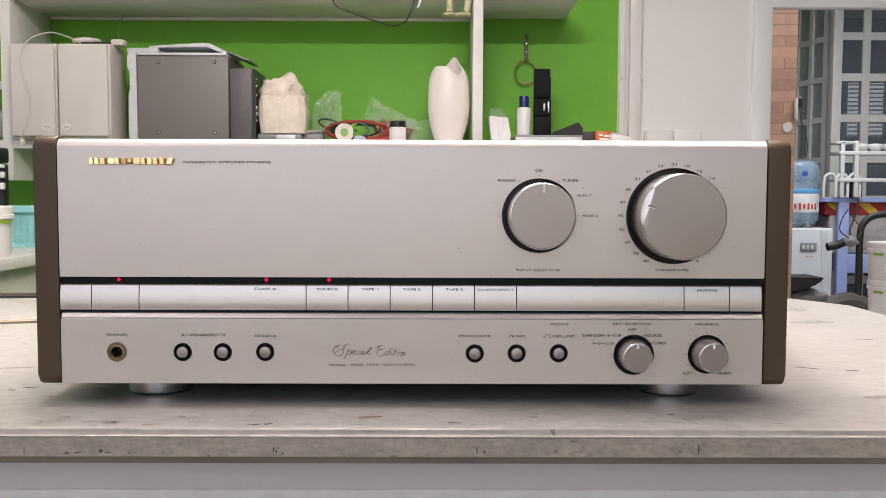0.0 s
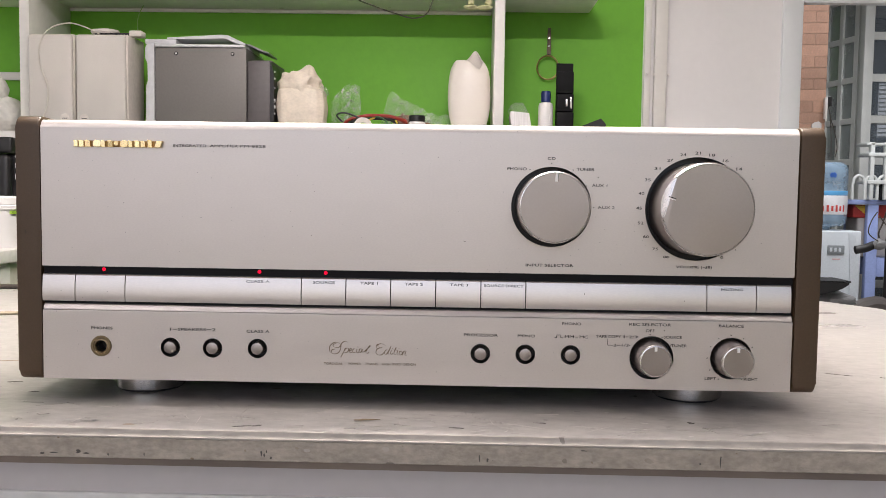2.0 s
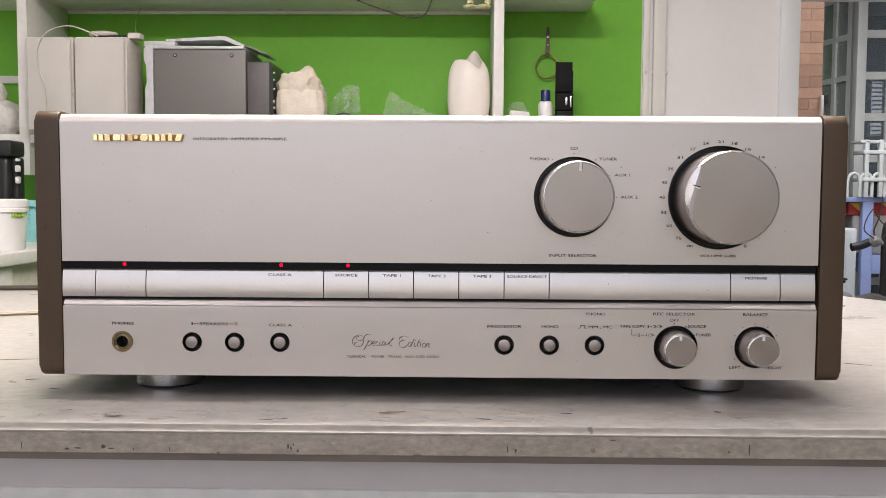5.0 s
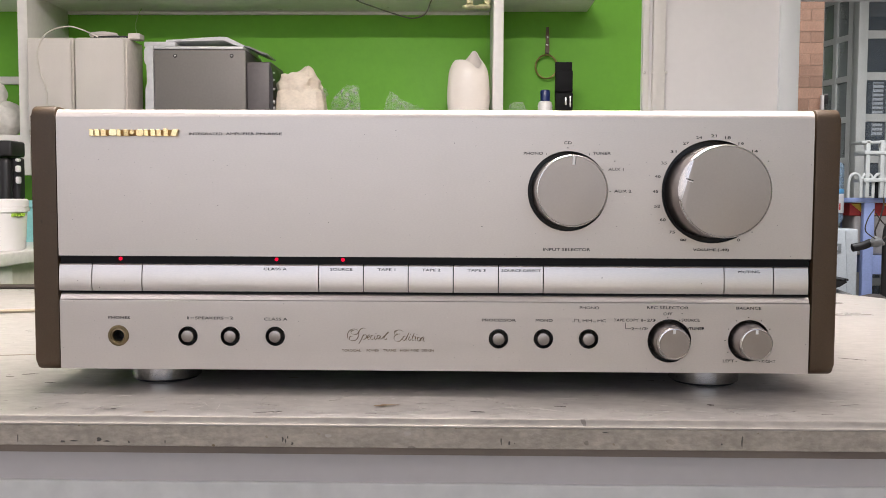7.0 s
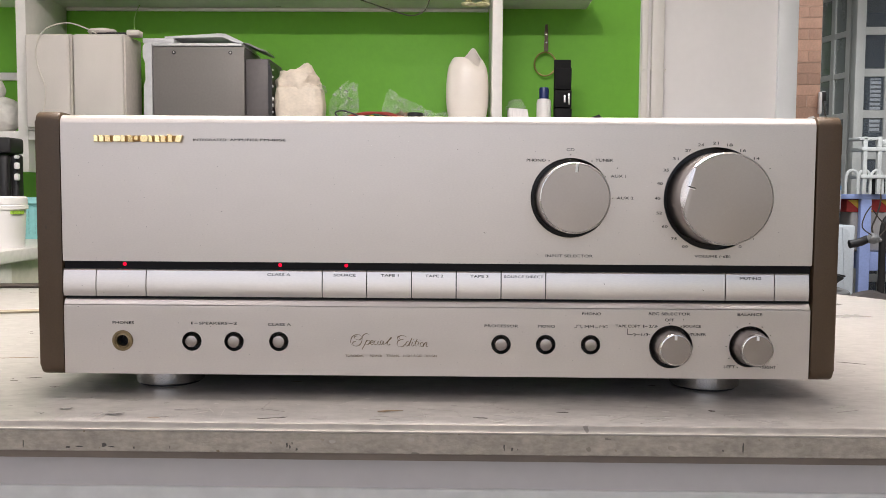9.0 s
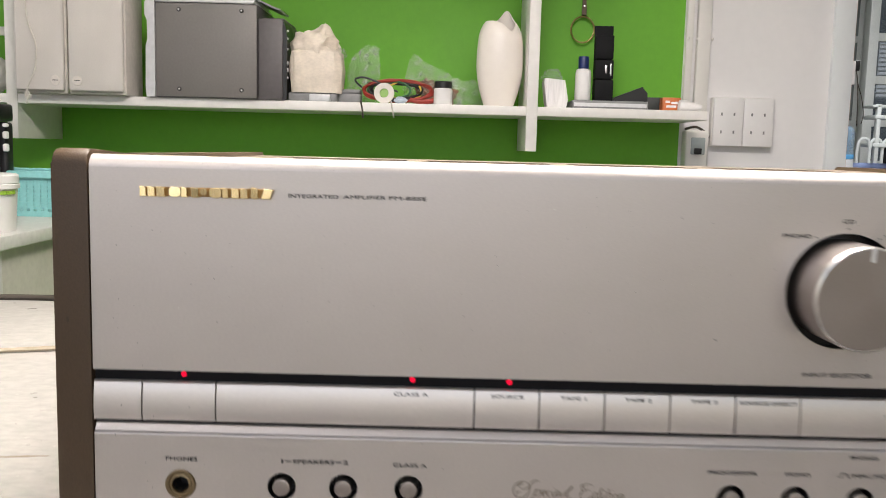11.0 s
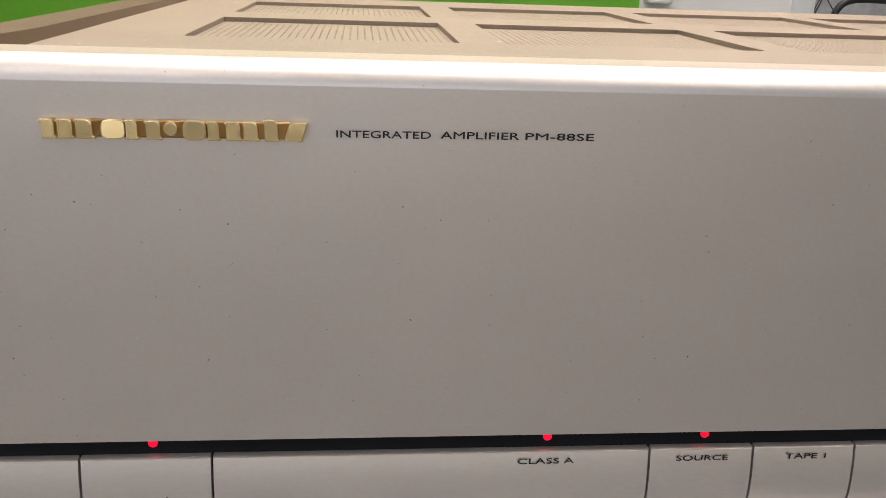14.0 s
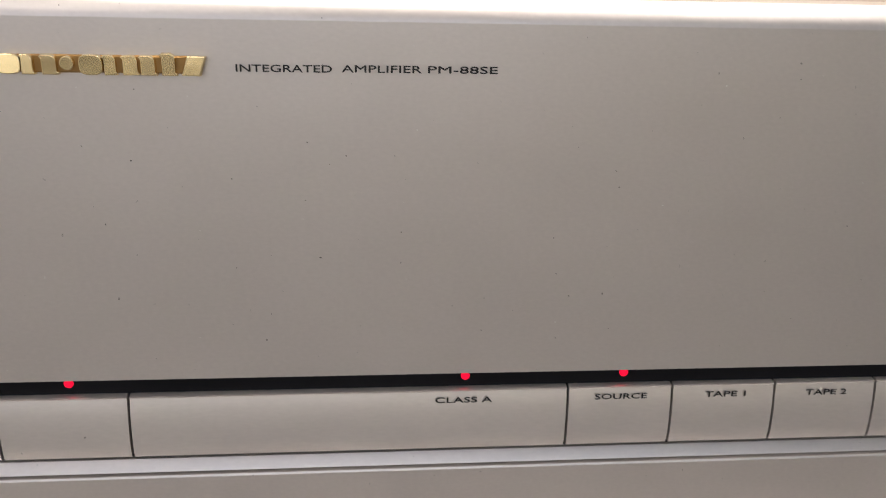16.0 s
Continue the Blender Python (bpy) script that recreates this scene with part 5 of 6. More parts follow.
# thin cords under the lower board
single("dangling_cord", tube(bmesh.new(), [(-0.262, 1.562, T + 0.262), (-0.258, 1.561, T + 0.245), (-0.256, 1.561, T + 0.225)], 0.0020, 6), CABLE, 0, 0, 0, "short dark cord end hanging from the shelf", "cord")
single("dangling_cord", tube(bmesh.new(), [(-0.196, 1.562, T + 0.262), (-0.193, 1.561, T + 0.246), (-0.190, 1.561, T + 0.228)], 0.0018, 6), WIRE, 0, 0, 0, "short pale cord end hanging from the shelf", "cord")

# wall sockets and the meter under the shelf end
sockets = thing("switch_plate", 0, WY - 0.004, T, "double white switch and socket plate on the wall", "switch")
part("back_box", B(0.556, 0.702, -0.022, 0.0, 0.186, 0.302, bevel=0.003), PIPE, sockets)
for x in (0.557, 0.629):
    pl = part("plate", B(x + 0.001, x + 0.0715, -0.030, -0.0222, 0.187, 0.301, bevel=0.0025), WHITEP, sockets)
    for dx in (0.020, 0.050):
        for z in (0.220, 0.262):
            part("slot", B(x + dx - 0.002, x + dx + 0.002, -0.0306, -0.0299, z - 0.0035, z + 0.0035), GREYP, pl)
meter = thing("breaker_box", 0, WY - 0.004, T, "grey-white breaker box with a switch on the wall", "switch")
part("case", B(0.492, 0.548, -0.040, 0.0, 0.100, 0.222, bevel=0.006, seg=3), PIPE, meter)
part("window", B(0.505, 0.538, -0.0425, -0.0398, 0.165, 0.205, bevel=0.002), mat("smoky_cover", (0.42, 0.46, 0.46), 0.2), meter, "smoky cover")
part("lever", B(0.512, 0.530, -0.0480, -0.0420, 0.166, 0.180, bevel=0.002), BLACK, meter, "black lever")
bm = tube(bmesh.new(), [(0.495, WY - 0.02, T + 0.225), (0.520, WY - 0.03, T + 0.230), (0.548, WY - 0.02, T + 0.215), (0.556, WY - 0.012, T + 0.205)], 0.003, 6)
single("short_cable", bm, CABLE, 0, 0, 0, "short dark cable between the breaker and the switch plate", "cable")

# white toy duck in the next bay
lump(bm := bmesh.new(), (0, 0, 0.045), (0.062, 0.05, 0.046), 8.8, 0.10, 4, 4)
lump(bm, (-0.012, -0.01, 0.105), (0.034, 0.032, 0.036), 3.3, 0.10, 4, 4)
bmesh.ops.create_cone(bm, segments=12, radius1=0.010, radius2=0.003, depth=0.026, cap_ends=True, matrix=pose(-0.030, -0.042, 0.098, 90, 0, -25))
single("toy_duck", bm, mat("white_plush", (0.70, 0.68, 0.64), 0.9, 0, 0.08, 40, (1, 1, 1), 0.6, 160), -1.122, 1.66, S1, "white plush toy duck on the shelf", "toy", smooth=60)
single("yellow_toy_foot", lump(bmesh.new(), (0, 0, 0.010), (0.020, 0.016, 0.010), 1.1, 0.1, 3), YELLOW, -1.150, 1.60, S1, "yellow toy piece beside the plush duck", "toy")

# ---------------------------------------------------------------- low cabinet with tubs, beside the shelves
CREAM = mat("cream_painted_board", (0.55, 0.53, 0.46), 0.5, 0, 0.05, 6)
CABTOP = mat("grey_white_board", (0.60, 0.59, 0.56), 0.4, 0, 0.06, 8)
D = T + 0.018
cab = thing("side_cabinet", 0, 0, 0, "cream painted low cabinet with a pale top", "cabinet")
part("top", B(-1.75, -0.735, 0.60, 1.46, D - 0.022, D, bevel=0.003), CABTOP, cab, "pale grey-white top board")
part("side", B(-0.775, -0.752, 0.98, 1.45, 0.0, D - 0.022), CREAM, cab)
part("side", B(-1.74, -1.715, 0.62, 1.45, 0.0, D - 0.022), CREAM, cab)
part("post", B(-0.800, -0.745, 0.925, 0.978, 0.0, D - 0.022, bevel=0.006, seg=3), CABTOP, cab)
part("front_panel", B(-1.715, -0.802, 0.94, 0.96, 0.0, D - 0.022), CREAM, cab)
part("back_panel", B(-1.715, -0.777, 1.43, 1.45, 0.0, D - 0.022), CREAM, cab)
LEAF = mat("leaf_green_print", (0.30, 0.48, 0.05), 0.5)
GREYPRINT = mat("grey_print", (0.50, 0.48, 0.46), 0.6)


def tub(x, y, z, r, h, label, group, flip=1, start=52):
    t = thing("plastic_tub", x, y, z, label, "tub", group)
    part("body", L([(0, 0), (r * 0.93, 0), (r * 0.95, 0.003), (r, h * 0.74), (0, h * 0.74)], 48), WHITEP, t)
    part("lid", L([(r * 1.0, h * 0.74), (r * 1.045, h * 0.75), (r * 1.05, h * 0.82), (r * 1.02, h * 0.835), (r * 1.035, h * 0.85), (r * 1.03, h * 0.97), (r * 0.99, h), (0, h)], 48), WHITEP, t, "white ribbed lid")
    bm = bmesh.new()
    for a in range(5):
        ang = radians(-90 + flip * (start + a * 5))
        lathe_x, lathe_y = r * 0.998 * math.cos(ang), r * 0.998 * math.sin(ang)
        box(bm, lathe_x - 0.003, lathe_x + 0.003, lathe_y - 0.003, lathe_y + 0.003, h * 0.66, h * 0.72)
    part("green_print", bm, LEAF, t, "green printed patch", None)
    bm = bmesh.new()
    for j in range(6):
        for a in range(22):
            if random.random() < 0.75:
                ang = radians(-90 - 45 + a * 4.5)
                rr = r * (0.955 + 0.045 * (0.10 + 0.085 * j) / 0.74) + 0.0002
                m = Matrix.Translation((rr * math.cos(ang), rr * math.sin(ang), h * (0.12 + 0.085 * j))) @ Matrix.Rotation(ang + math.pi / 2, 4, "Z")
                q = bmesh.ops.create_cube(bm, size=1, matrix=m @ Matrix.Diagonal((0.0052, 0.0006, 0.0012, 1)))
    part("label_print", bm, GREYPRINT, t, "grey print as bars", None)
    return t


random.seed(31)
tub(-0.8270, 1.03, D, 0.074, 0.090, "white plastic tub with green print on the cabinet", "tubs on the cabinet", 1, 70)
tub(-1.000, 1.06, D, 0.074, 0.090, "white plastic tub with green print on the cabinet", "tubs on the cabinet", 1, 70)
blk = thing("black_case", -1.010, 1.27, D, "black plastic tool case with a pale label on the cabinet", "case")
part("body", B(-0.07, 0.1200, 0.020, 0.048, 0.0, 0.175, bevel=0.006, seg=3), BLACK, blk)
part("front", B(-0.068, 0.0840, 0.0, 0.0195, 0.0, 0.172, bevel=0.006, seg=2), BLACK, blk, "raised black front")
part("rib", B(0.0860, 0.1110, -0.004, 0.0195, 0.0, 0.174, bevel=0.010, seg=3), BLACK, blk, "rounded black corner rib")
part("lid", B(-0.075, 0.1190, -0.006, 0.052, 0.176, 0.208, bevel=0.005, seg=3), BLACK, blk, "black lid")
lbl = part("label", B(-0.06, 0.081, -0.0022, -0.0005, 0.040, 0.166), mat("pale_label", (0.55, 0.53, 0.51), 0.5), blk, "pale paper label")
part("label_patch", B(0.050, 0.074, -0.0034, -0.0024, 0.125, 0.136), mat("ochre_print", (0.6, 0.35, 0.06), 0.5), lbl, "ochre printed patch")
for z, h in ((0.1280, 0.0090), (0.1510, 0.0085), (0.1690, 0.0045)):
    part("latch", B(0.1175, 0.1265, 0.008, 0.0195, z - h * 0.8, z + h * 0.8, bevel=0.003), WHITEP, blk, "white plastic latch")
# turquoise basket with pierced sides
TEAL = mat("turquoise_plastic", (0.27, 0.60, 0.60), 0.4, 0, 0.04, 10)
bas = thing("plastic_basket", -0.893, 1.300, D, "turquoise pierced plastic basket on the cabinet", "basket")
x0, x1, y1, hb = -0.115, 0.112, 0.14, 0.086
cells = []
for j in range(7):
    for i in range(16):
        u, v = -0.100 + i * 0.0132, 0.010 + j * 0.0088
        cells.append(rect(u, u + 0.0060, v, v + 0.0050))
part("front_wall", plate(rect(x0, x1, 0.0, hb - 0.012), cells, 0.0024, 0.0, UP), TEAL, bas, "pierced front wall")
cells = []
for j in range(7):
    for i in range(9):
        u, v = 0.012 + i * 0.0132, 0.010 + j * 0.0088
        cells.append(rect(u, u + 0.0060, v, v + 0.0050))
for x in (x0 + 0.0013, x1 - 0.0013):
    part("side_wall", plate(rect(0.0013, y1, 0.0, hb - 0.012), cells, 0.0024, 0.0, Matrix.Translation((x, 0, 0)) @ Matrix.Rotation(radians(90), 4, "Z") @ UP), TEAL, bas, "pierced side wall")
part("back_wall", B(x0, x1, y1, y1 + 0.0024, 0.0, hb - 0.012), TEAL, bas)
part("bottom", B(x0 + 0.002, x1 - 0.002, 0.002, y1, 0.001, 0.003), TEAL, bas)
bm = bmesh.new()
for a in ((x0 - 0.008, x1 + 0.008, -0.009, -0.0015), (x0 - 0.008, x1 + 0.008, y1 + 0.003, y1 + 0.011), (x0 - 0.008, x0 - 0.0003, -0.0014, y1 + 0.0029), (x1 + 0.0003, x1 + 0.008, -0.0014, y1 + 0.0029)):
    box(bm, *a, hb - 0.014, hb, bevel=0.002, seg=1)
part("rim", bm, TEAL, bas, "thick rolled rim")

# ---------------------------------------------------------------- the room beyond the doorway
BRICK = mat("clay_brick", (0.53, 0.33, 0.24), 0.7, 0, 0.10, 22, (1, 1, 1), 0.3, 120, 0.10, 140, per_object=0.17)
MORTAR = mat("pale_mortar", (0.66, 0.50, 0.40), 0.85, 0, 0.1, 30, (1, 1, 1), 0.4, 160)
# dimness behind the glass door is put into this dark wall colour
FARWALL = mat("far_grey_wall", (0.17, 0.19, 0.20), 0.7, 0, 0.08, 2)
STEEL = mat("pale_painted_steel", (0.70, 0.71, 0.67), 0.45, 0, 0.06, 6)
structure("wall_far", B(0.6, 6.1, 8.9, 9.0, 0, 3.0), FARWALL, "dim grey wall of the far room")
structure("wall_far_side", B(0.5, 0.6, WY + WT, 9.0, 0, 3.0), WHITEWALL, "white side wall of the far room")
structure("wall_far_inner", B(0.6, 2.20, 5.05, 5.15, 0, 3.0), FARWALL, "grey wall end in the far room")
structure("wall_far_green", B(0.6, 3.91, 8.70, 8.898, T + 1.25, 3.0), GREEN, "green painted part of the far wall")
# panes give off their own glow in place of daylight outside
DAY = mat("glowing_daylight_glass", (0.85, 0.9, 0.95), 0.4, emission=0.45)
for x, w in ((4.415, 0.105), (4.640, 0.150)):
    louvre = thing("louvre_window", x, 8.86, T + 0.79, "bright narrow louvred window in the far wall", "window", "louvred windows")
    part("pane", B(0.0, w, 0.02, 0.035, 0.0, 0.57), DAY, louvre, "pane glowing in place of daylight")
    for k in range(13):
        part("slat", B(-0.004, w + 0.004, 0.0, 0.019, k * 0.045, k * 0.045 + 0.015), STEEL, louvre)
brick_wall = structure("wall_brick", B(0.6, 1.477, 3.060, 3.20, 0, 3.0), MORTAR, "clay brick facing on a wall end")
# dark reflections of the panes are put into this glass colour
GLASS = mat("dim_window_glass", (0.16, 0.19, 0.22), 0.06, 0, 0.05, 5, alpha=0.40)
# folded leaf's panes, coloured paler for the leaf showing behind them
PALEGLASS = mat("pale_window_glass", (0.46, 0.50, 0.48), 0.15, 0, 0.08, 5, alpha=0.45)


def lattice(name, cols, rows, pw, ph, bar, label, m, glass):
    """A steel and glass door leaf: frame, bars and panes."""
    g = thing(name, 0, 0, 0, label, "door")
    g.matrix_world = m
    w, h = cols * pw + bar, rows * ph + bar
    for c in range(cols + 1):
        part("stile", B(c * pw, c * pw + bar, 0, 0.035, 0, h, bevel=0.003, seg=1), STEEL, g)
    for r in range(rows + 1):
        part("rail", B(0.001, w - 0.001, 0.003, 0.032, r * ph, r * ph + bar, bevel=0.003, seg=1), STEEL, g)
    for c in range(cols):
        for r in range(rows):
            p = part("pane", B(c * pw + bar, (c + 1) * pw, 0.015, 0.019, r * ph + bar, (r + 1) * ph), glass, g)
            p.visible_shadow = False
    return g


lattice("glass_door", 4, 8, 0.276, 0.3432, 0.066, "pale steel door leaf with a grid of glass panes", pose(3.308, 6.865, 0.0), GLASS)
lattice("glass_door", 5, 8, 0.190, 0.3432, 0.050, "pale steel door leaf with glass panes, folded at an angle", pose(3.338, 6.93, 0.0, 0, 0, 104), PALEGLASS)
post = thing("steel_post", 3.288, 6.76, 0, "pale painted steel door post", "post")
part("shaft", B(0.0, 0.078, 0.0, 0.10, 0.0, 3.0, bevel=0.006), STEEL, post)

# water dispenser with its bottle
APPL = mat("white_appliance_plastic", (0.62, 0.66, 0.69), 0.35, 0, 0.03, 6)
disp = thing("water_dispenser", 2.443, 5.50, 0, "white water dispenser with a display standing on the floor", "dispenser")
part("body", B(0.0, 0.315, 0.0, 0.30, 0.0, T - 0.085, bevel=0.012, seg=3), APPL, disp)
part("door_panel", prism(bmesh.new(), [(0.235, 0.02), (0.300, 0.02), (0.306, T - 0.30), (0.270, T - 0.12), (0.225, T - 0.10), (0.245, T - 0.40)], "y", -0.006, -0.0005), APPL, disp)
dsp = part("display", B(0.085, 0.200, -0.008, -0.0005, T - 0.245, T - 0.185, bevel=0.004), mat("grey_display", (0.24, 0.26, 0.27), 0.3), disp, "grey display panel")
for x in (0.10, 0.13, 0.16):
    part("display_digit", B(x, x + 0.016, -0.0092, -0.0079, T - 0.228, T - 0.200), APPL, dsp)
part("display_print", B(0.12, 0.175, -0.0015, -0.0004, T - 0.285, T - 0.275), mat("pinkish_print", (0.6, 0.4, 0.4), 0.5), disp)
BLUEGLASS = mat("blue_bottle_plastic", (0.36, 0.52, 0.68), 0.08, 0, 0.1, 8, alpha=0.42)
wb = thing("water_bottle", 2.552, 5.66, T - 0.083, "upturned clear blue water bottle with a red and blue label", "bottle")
part("shell", L([(0, 0), (0.05, 0.0), (0.055, 0.018), (0.120, 0.028), (0.148, 0.045), (0.155, 0.075), (0.155, 0.272), (0.150, 0.283), (0.156, 0.296), (0.150, 0.310), (0.156, 0.325), (0.154, 0.415), (0.142, 0.448), (0.112, 0.468), (0, 0.472)], 40), BLUEGLASS, wb, smooth=50)
part("label", L([(0.1565, 0.108), (0.1570, 0.110), (0.1570, 0.236), (0.1565, 0.238)], 36), mat("white_label_film", (0.72, 0.72, 0.74), 0.4), wb, "white label band")
part("label_blue", L([(0.1565, 0.239), (0.1572, 0.241), (0.1572, 0.268), (0.1565, 0.270)], 36), mat("sky_blue_print", (0.10, 0.36, 0.66), 0.4), wb, "sky blue label band")
bm = bmesh.new()
for k in range(6):
    a = radians(-112 + k * 11)
    q = bmesh.ops.create_cube(bm, size=1, matrix=Matrix.Translation((0.1578 * math.cos(a), 0.1578 * math.sin(a), 0.150)) @ Matrix.Rotation(a + math.pi / 2, 4, "Z") @ Matrix.Diagonal((0.014, 0.002, 0.045 if k % 2 else 0.034, 1)))
part("label_print", bm, mat("red_print", (0.55, 0.06, 0.05), 0.4), wb, "red print as plain shapes", None)
part("handle_dimple", L([(0, 0.006), (0.022, 0.004), (0.026, 0.0)], 20, FRONT(0.0, 0.375, -0.150)), mat("deep_blue_plastic", (0.03, 0.10, 0.35), 0.3), wb, "deep blue moulded dimple")

# pale blue plastic shelf, bag, rack and pot
BLUE = mat("pale_blue_plastic_shelf", (0.33, 0.41, 0.72), 0.4, 0, 0.04, 6)
bs = thing("plastic_shelf", 2.86, 6.00, 0, "pale blue plastic shelf standing on the floor", "shelf")
part("top", B(0.0, 1.3, 0.0, 0.40, T + 0.095, T + 0.130, bevel=0.004), BLUE, bs)
part("lower_board", B(0.23, 1.3, 0.02, 0.40, T - 0.44, T - 0.30, bevel=0.004), BLUE, bs)
for x in (0.16, 1.15):
    for y in (-0.005, 0.35):
        part("post", B(x, x + 0.080, y, y + 0.05, 0, T + 0.094, bevel=0.006), BLUE, bs)
bagr = thing("striped_bag", 3.14, 6.06, T - 0.30, "folded red and yellow striped bag on the blue shelf", "bag")
REDF = mat("red_fabric", (0.42, 0.035, 0.03), 0.6, 0, 0.15, 30)
YELF = mat("yellow_fabric", (0.72, 0.46, 0.06), 0.6, 0, 0.15, 30)
part("cloth_body", B(-0.16, 0.95, 0.0, 0.22, 0.0, 0.300, bevel=0.02, seg=3), mat("grey_cloth", (0.36, 0.34, 0.33), 0.8, 0, 0.2, 12, (1, 1, 1), 0.5, 30), bagr)
part("red_band", B(-0.20, 0.95, -0.004, 0.215, 0.296, 0.392, bevel=0.012, seg=2), REDF, bagr, "red printed band")
for k in range(5):
    x = -0.19 + k * 0.235
    part("stripe", prism(bmesh.new(), [(x + 0.10, 0.302), (x + 0.19, 0.302), (x + 0.09, 0.386), (x, 0.386)], "y", -0.010, -0.003), YELF, bagr, "yellow slanting stripe")
WRACK = mat("white_rack_plastic", (0.66, 0.68, 0.66), 0.4, 0, 0.04, 6)
rk = thing("dish_rack", 2.86, 5.95, T + 0.130, "white plastic rack on the blue shelf", "rack")
for x in (0.02, 0.11, 0.20):
    bm = tube(bmesh.new(), [(x, 0.0, 0.0), (x, 0.0, 0.09), (x + 0.012, 0.0, 0.155), (x + 0.045, 0.0, 0.175), (x + 0.078, 0.0, 0.155), (x + 0.09, 0.0, 0.09), (x + 0.09, 0.0, 0.0)], 0.011, 8)
    part("hoop", bm, WRACK, rk)
for x in (0.135, 0.240, 0.56):
    part("upright", B(x, x + 0.03, -0.02, 0.02, 0.0, 0.42, bevel=0.005), WRACK, rk)
for z in (0.115, 0.315):
    part("rack_shelf", B(0.12, 0.75, -0.025, 0.16, z, z + 0.028, bevel=0.006), WRACK, rk)
part("top_rail", B(0.10, 0.24, -0.02, 0.16, 0.395, 0.415, bevel=0.005), WRACK, rk)
for x in (0.31, 0.42, 0.53):
    bowl = L([(0, 0.0), (0.03, 0.0), (0.052, 0.020), (0.056, 0.045), (0.050, 0.055), (0, 0.060)], 20, Matrix.Translation((2.86 + x, 6.00, T + 0.474)))
    tagged(new("bowl", finish(bowl, "bowl", WRACK, 50)), "small white bowl on the rack", "bowl", "bowls on the rack")
pot = thing("black_adaptor", 3.125, 5.985, T + 0.130, "black power adaptor with a cable on the blue shelf", "adaptor")
part("case", B(-0.045, 0.050, -0.03, 0.03, 0.0, 0.115, bevel=0.008), HOLDER, pot)
part("cable", tube(bmesh.new(), [(0.0, -0.032, 0.02), (0.005, -0.050, 0.0), (0.005, -0.055, -0.06), (-0.02, -0.055, -0.16), (-0.05, -0.055, -0.25), (-0.02, -0.055, -0.33)], 0.006, 6), CABLE, pot, "hanging black cable")

# motorbike parked beyond the doorway: saddle, handlebar, mirror stalk and front wheel
RUBBER = mat("black_rubber", (0.014, 0.013, 0.013), 0.55, 0, 0.1, 30)
bike = thing("motorbike", 2.313, 4.905, -0.2155, "dark motorbike with a black saddle parked on the floor", "motorbike")
bike.scale = (1.2, 1.2, 1.2)
G = T - 0.132
bm = tube(bmesh.new(), [(0.115, 0, G + 0.002), (0.165, 0, G + 0.012), (0.215, 0.02, G + 0.028)], 0.021, 12)
part("grip", bm, RUBBER, bike, "black rubber grip")
part("handlebar", tube(bmesh.new(), [(0.20, 0.01, G + 0.024), (0.26, 0.02, G + 0.035), (0.33, 0.06, G + 0.0), (0.40, 0.10, G - 0.02)], 0.012, 10), CHROME, bike, "bright handlebar tube")
bm = lump(bmesh.new(), (0.235, 0.0, G + 0.032), (0.032, 0.03, 0.028), 2.2, 0.2, 3)
part("brake_clamp", bm, GREYP, bike, "silver lever clamp")
part("stalk", tube(bmesh.new(), [(0.300, 0.04, 0.44), (0.305, 0.04, 0.66), (0.305, 0.04, G + 0.06), (0.325, 0.04, G + 0.13), (0.375, 0.04, G + 0.165), (0.46, 0.04, G + 0.175), (0.60, 0.05, G + 0.17)], 0.018, 12), RUBBER, bike, "thick black curved tube")
part("wire", tube(bmesh.new(), [(0.22, -0.02, G + 0.05), (0.17, -0.02, G + 0.09), (0.18, -0.02, G + 0.15), (0.21, -0.02, G + 0.20)], 0.003, 6), CABLE, bike)
part("wire", tube(bmesh.new(), [(0.26, -0.02, G + 0.05), (0.29, -0.02, G + 0.09), (0.25, -0.02, G + 0.14), (0.22, -0.02, G + 0.18)], 0.003, 6), CABLE, bike)
sad = prism(bmesh.new(), [(-0.46, 0.60), (-0.14, 0.585), (0.00, 0.622), (0.055, 0.658), (0.050, 0.672), (0.010, 0.668), (-0.14, 0.672), (-0.46, 0.70)], "y", -0.12, 0.10)
bmesh.ops.bevel(sad, geom=sad.edges[:], offset=0.012, segments=2, affect="EDGES")
part("saddle", sad, RUBBER, bike, "black saddle")
bm = lump(bmesh.new(), (0.02, 0, 0.56), (0.10, 0.07, 0.045), 5.1, 0.25, 3)
part("engine_cover", bm, GREYP, bike)
part("front_fork", tube(bmesh.new(), [(0.300, 0.04, 0.46), (0.29, 0.04, 0.38), (0.27, 0.04, 0.36)], 0.03, 10), GREYP, bike)
part("mudguard", tube(bmesh.new(), [(0.10, 0.04, 0.42), (0.15, 0.04, 0.50), (0.24, 0.04, 0.535), (0.33, 0.04, 0.51), (0.40, 0.04, 0.43)], 0.045, 10), mat("brown_grey_plastic", (0.10, 0.085, 0.08), 0.5), bike, "dark front mudguard")
wh = part("front_wheel", tube(bmesh.new(), [(0.26 + 0.13 * math.cos(a * math.pi / 10), 0.04, 0.355 + 0.13 * math.sin(a * math.pi / 10)) for a in range(20)], 0.045, 10, True), RUBBER, bike, "black tyre")
part("hub", L([(0, 0.03), (0.06, 0.03), (0.06, -0.03), (0, -0.03)], 20, FRONT(0.26, 0.355, 0.04)), GREYP, wh)
part("rear_wheel", tube(bmesh.new(), [(-0.62 + 0.13 * math.cos(a * math.pi / 10), 0.0, 0.355 + 0.13 * math.sin(a * math.pi / 10)) for a in range(20)], 0.045, 10, True), RUBBER, bike, "black tyre")
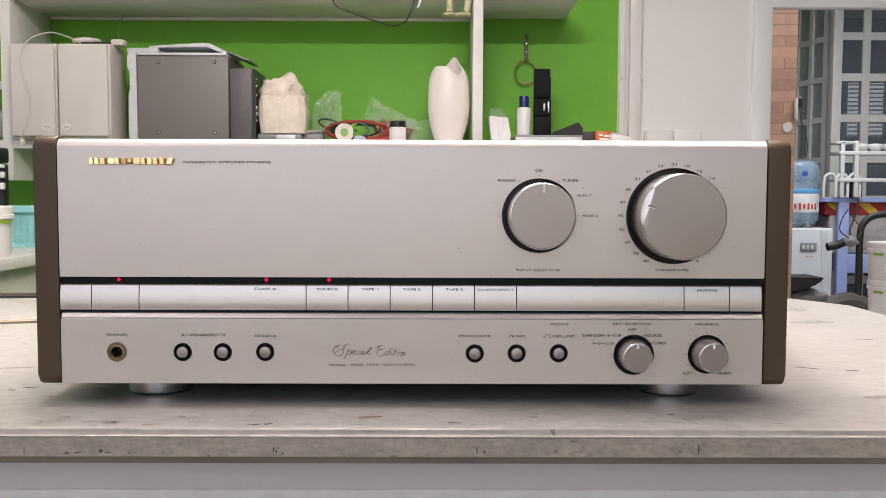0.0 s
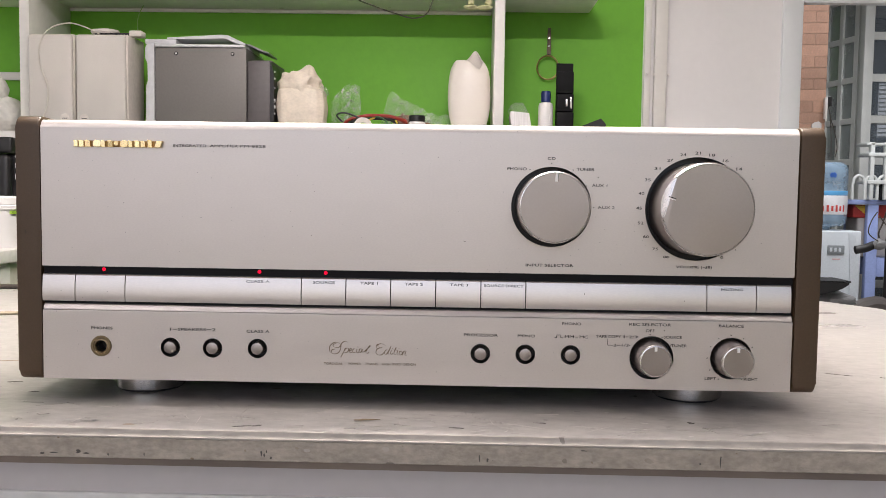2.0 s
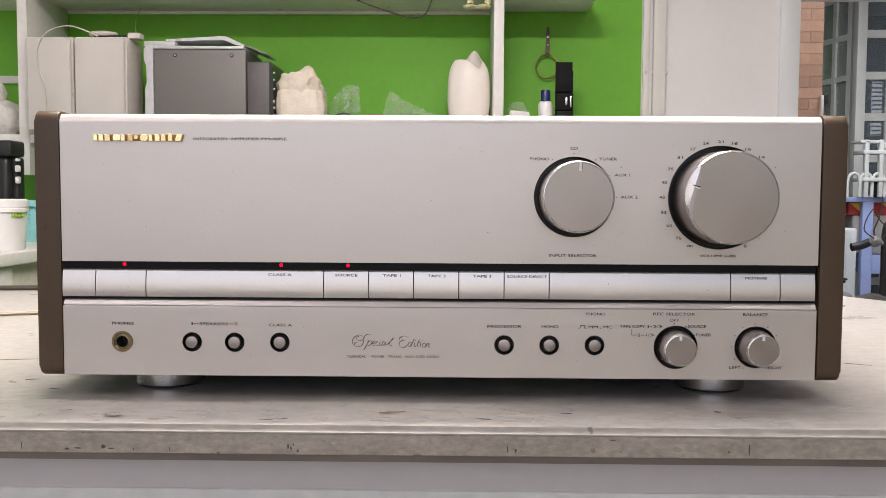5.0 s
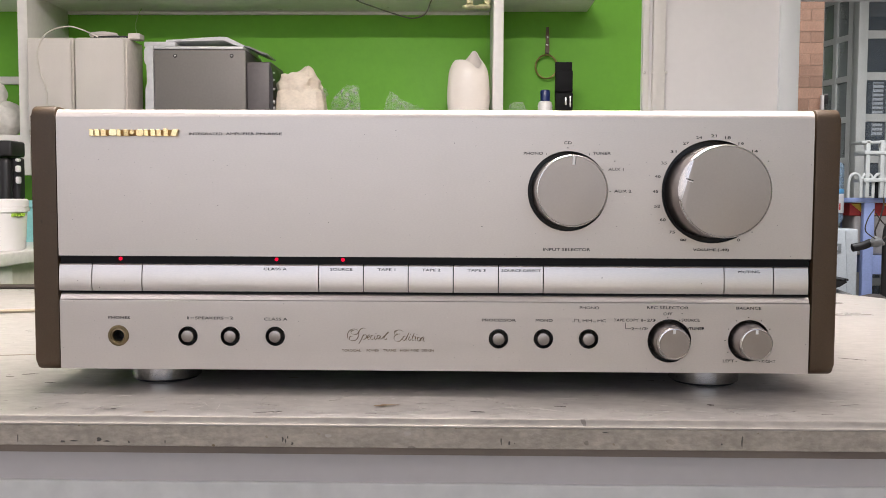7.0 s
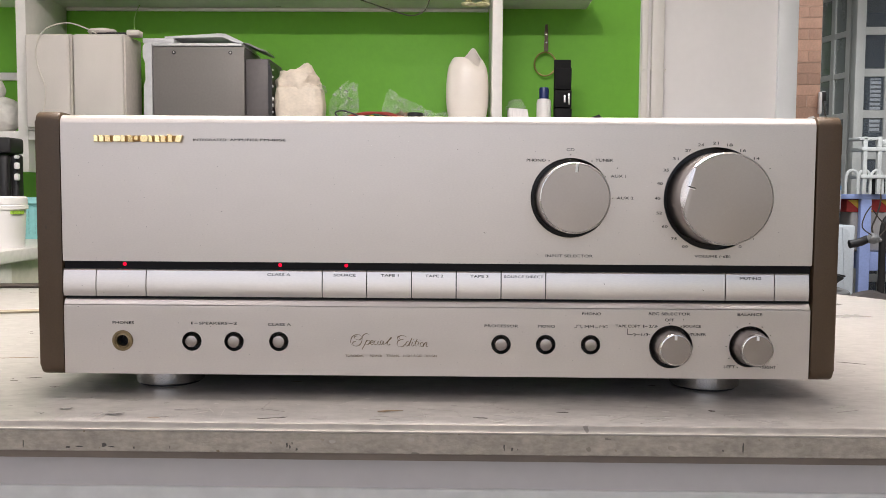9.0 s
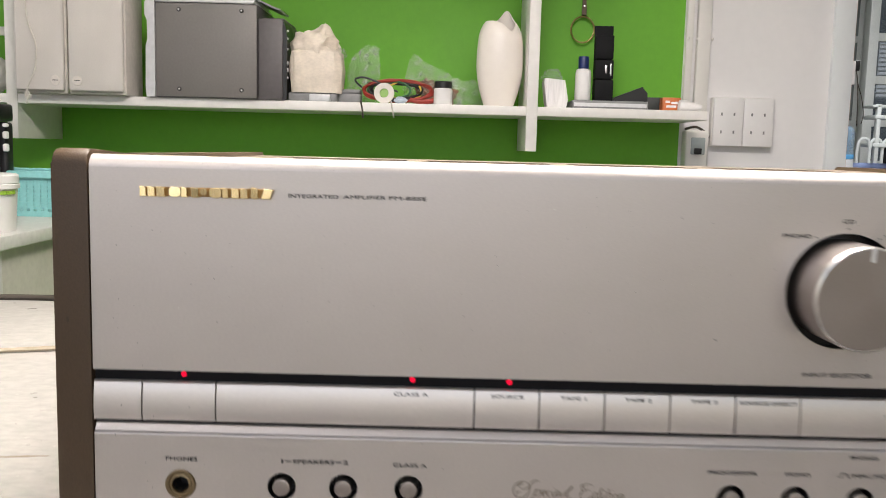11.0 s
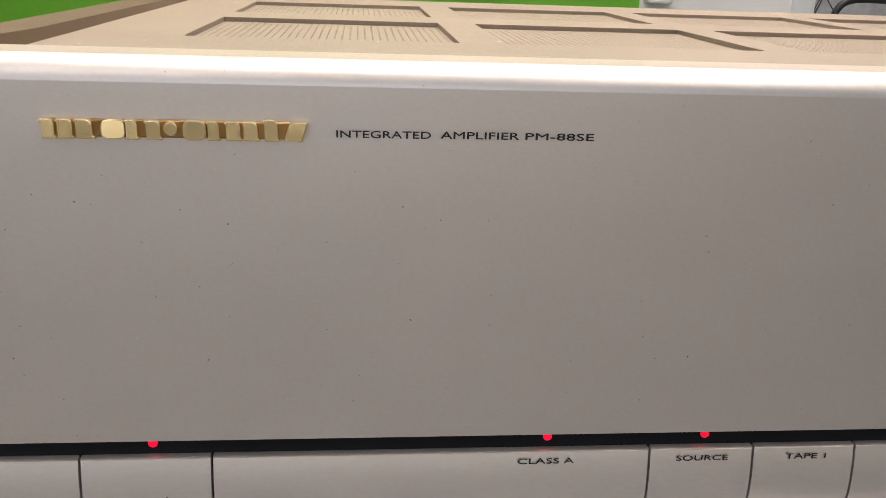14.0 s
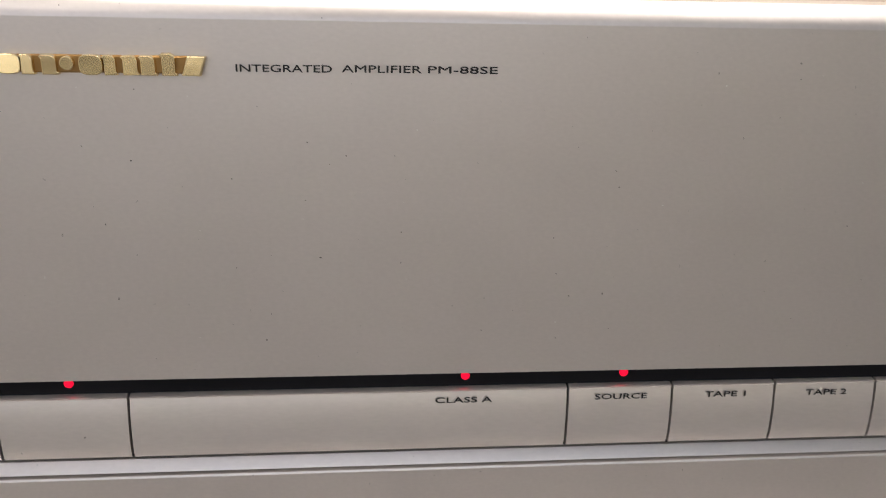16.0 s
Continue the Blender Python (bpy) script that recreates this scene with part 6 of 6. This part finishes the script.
part("frame_tube", tube(bmesh.new(), [(-0.62, 0, 0.37), (-0.30, 0, 0.50), (0.05, 0, 0.46), (0.28, 0.04, 0.52)], 0.03, 10), GREYP, bike)

# stacked white tubs on a stool, beside the doorway
stool = thing("stool", 1.60, 2.50, 0, "pale plastic stool under the stacked tubs", "stool")
part("seat", B(-0.12, 0.16, -0.14, 0.14, T - 0.316, T - 0.290, bevel=0.006), WHITEP, stool)
for x in (-0.11, 0.12):
    for y in (-0.13, 0.10):
        part("leg", B(x, x + 0.03, y, y + 0.03, 0, T - 0.3162, bevel=0.003), WHITEP, stool)
tub(1.606, 2.50, T - 0.290, 0.078, 0.132, "white plastic tub with green print on the stool", "tubs on the stool", -1)
tub(1.602, 2.50, T - 0.158, 0.078, 0.132, "white plastic tub with green print stacked on another", "tubs on the stool", -1)

# bricks of the wall end, laid in running bond
random.seed(41)
sizes = {}
ch = 0.0445
for row in range(int(2.1 / ch)):
    z = row * ch
    x = 1.478 - (0.0 if row % 2 else 0.053)
    first = True
    while x > 1.13:
        w = 0.053 if (row % 2 == 0 and first) else 0.106
        if first and row % 2 == 0:
            x = 1.478
        key = (w, random.randrange(3))
        if key not in sizes:
            sizes[key] = finish(B(-w + 0.0015, -0.0005, -0.0012, 0.0, 0.0006, ch - 0.0008 - 0.0006 * key[1], bevel=0.0008, seg=1), "brick", BRICK)
        b = new("brick", sizes[key])
        b.parent = brick_wall
        b.location = (x, 3.0595, z)
        x -= w
        first = False
random.seed(17)
flake = [(0.021 * math.cos(2 * math.pi * k / 11) * random.uniform(0.75, 1.1), 0.022 * math.sin(2 * math.pi * k / 11) * random.uniform(0.75, 1.1)) for k in range(11)]
single("plaster_patch", prism(bmesh.new(), flake, "y", -0.004, 0.0), WHITEP, 1.444, 3.058, T + 0.418, "small uneven white plaster patch on the bricks", "patch")
plug = thing("cable_plug", 1.4745, 3.052, T + 0.446, "narrow white cable socket on the brick wall end", "socket")
part("case", B(-0.0060, 0.0060, -0.010, 0.006, 0.0, 0.086, bevel=0.002), WHITEP, plug)
for pts in ([(0.006, 0.0, 0.082), (0.012, -0.002, 0.060), (0.020, -0.003, 0.010), (0.040, -0.003, -0.050), (0.052, -0.003, -0.110), (0.046, -0.003, -0.150)],
            [(0.006, 0.0, 0.060), (0.018, -0.002, 0.028), (0.026, -0.003, -0.060), (0.030, -0.003, -0.160)]):
    part("cable", tube(bmesh.new(), pts, 0.0017, 6), CABLE, plug, "thin dark hanging cable")
part("plug_head", B(0.005, 0.024, -0.006, 0.004, 0.050, 0.090, bevel=0.003), BLACK, plug, "black plug head")
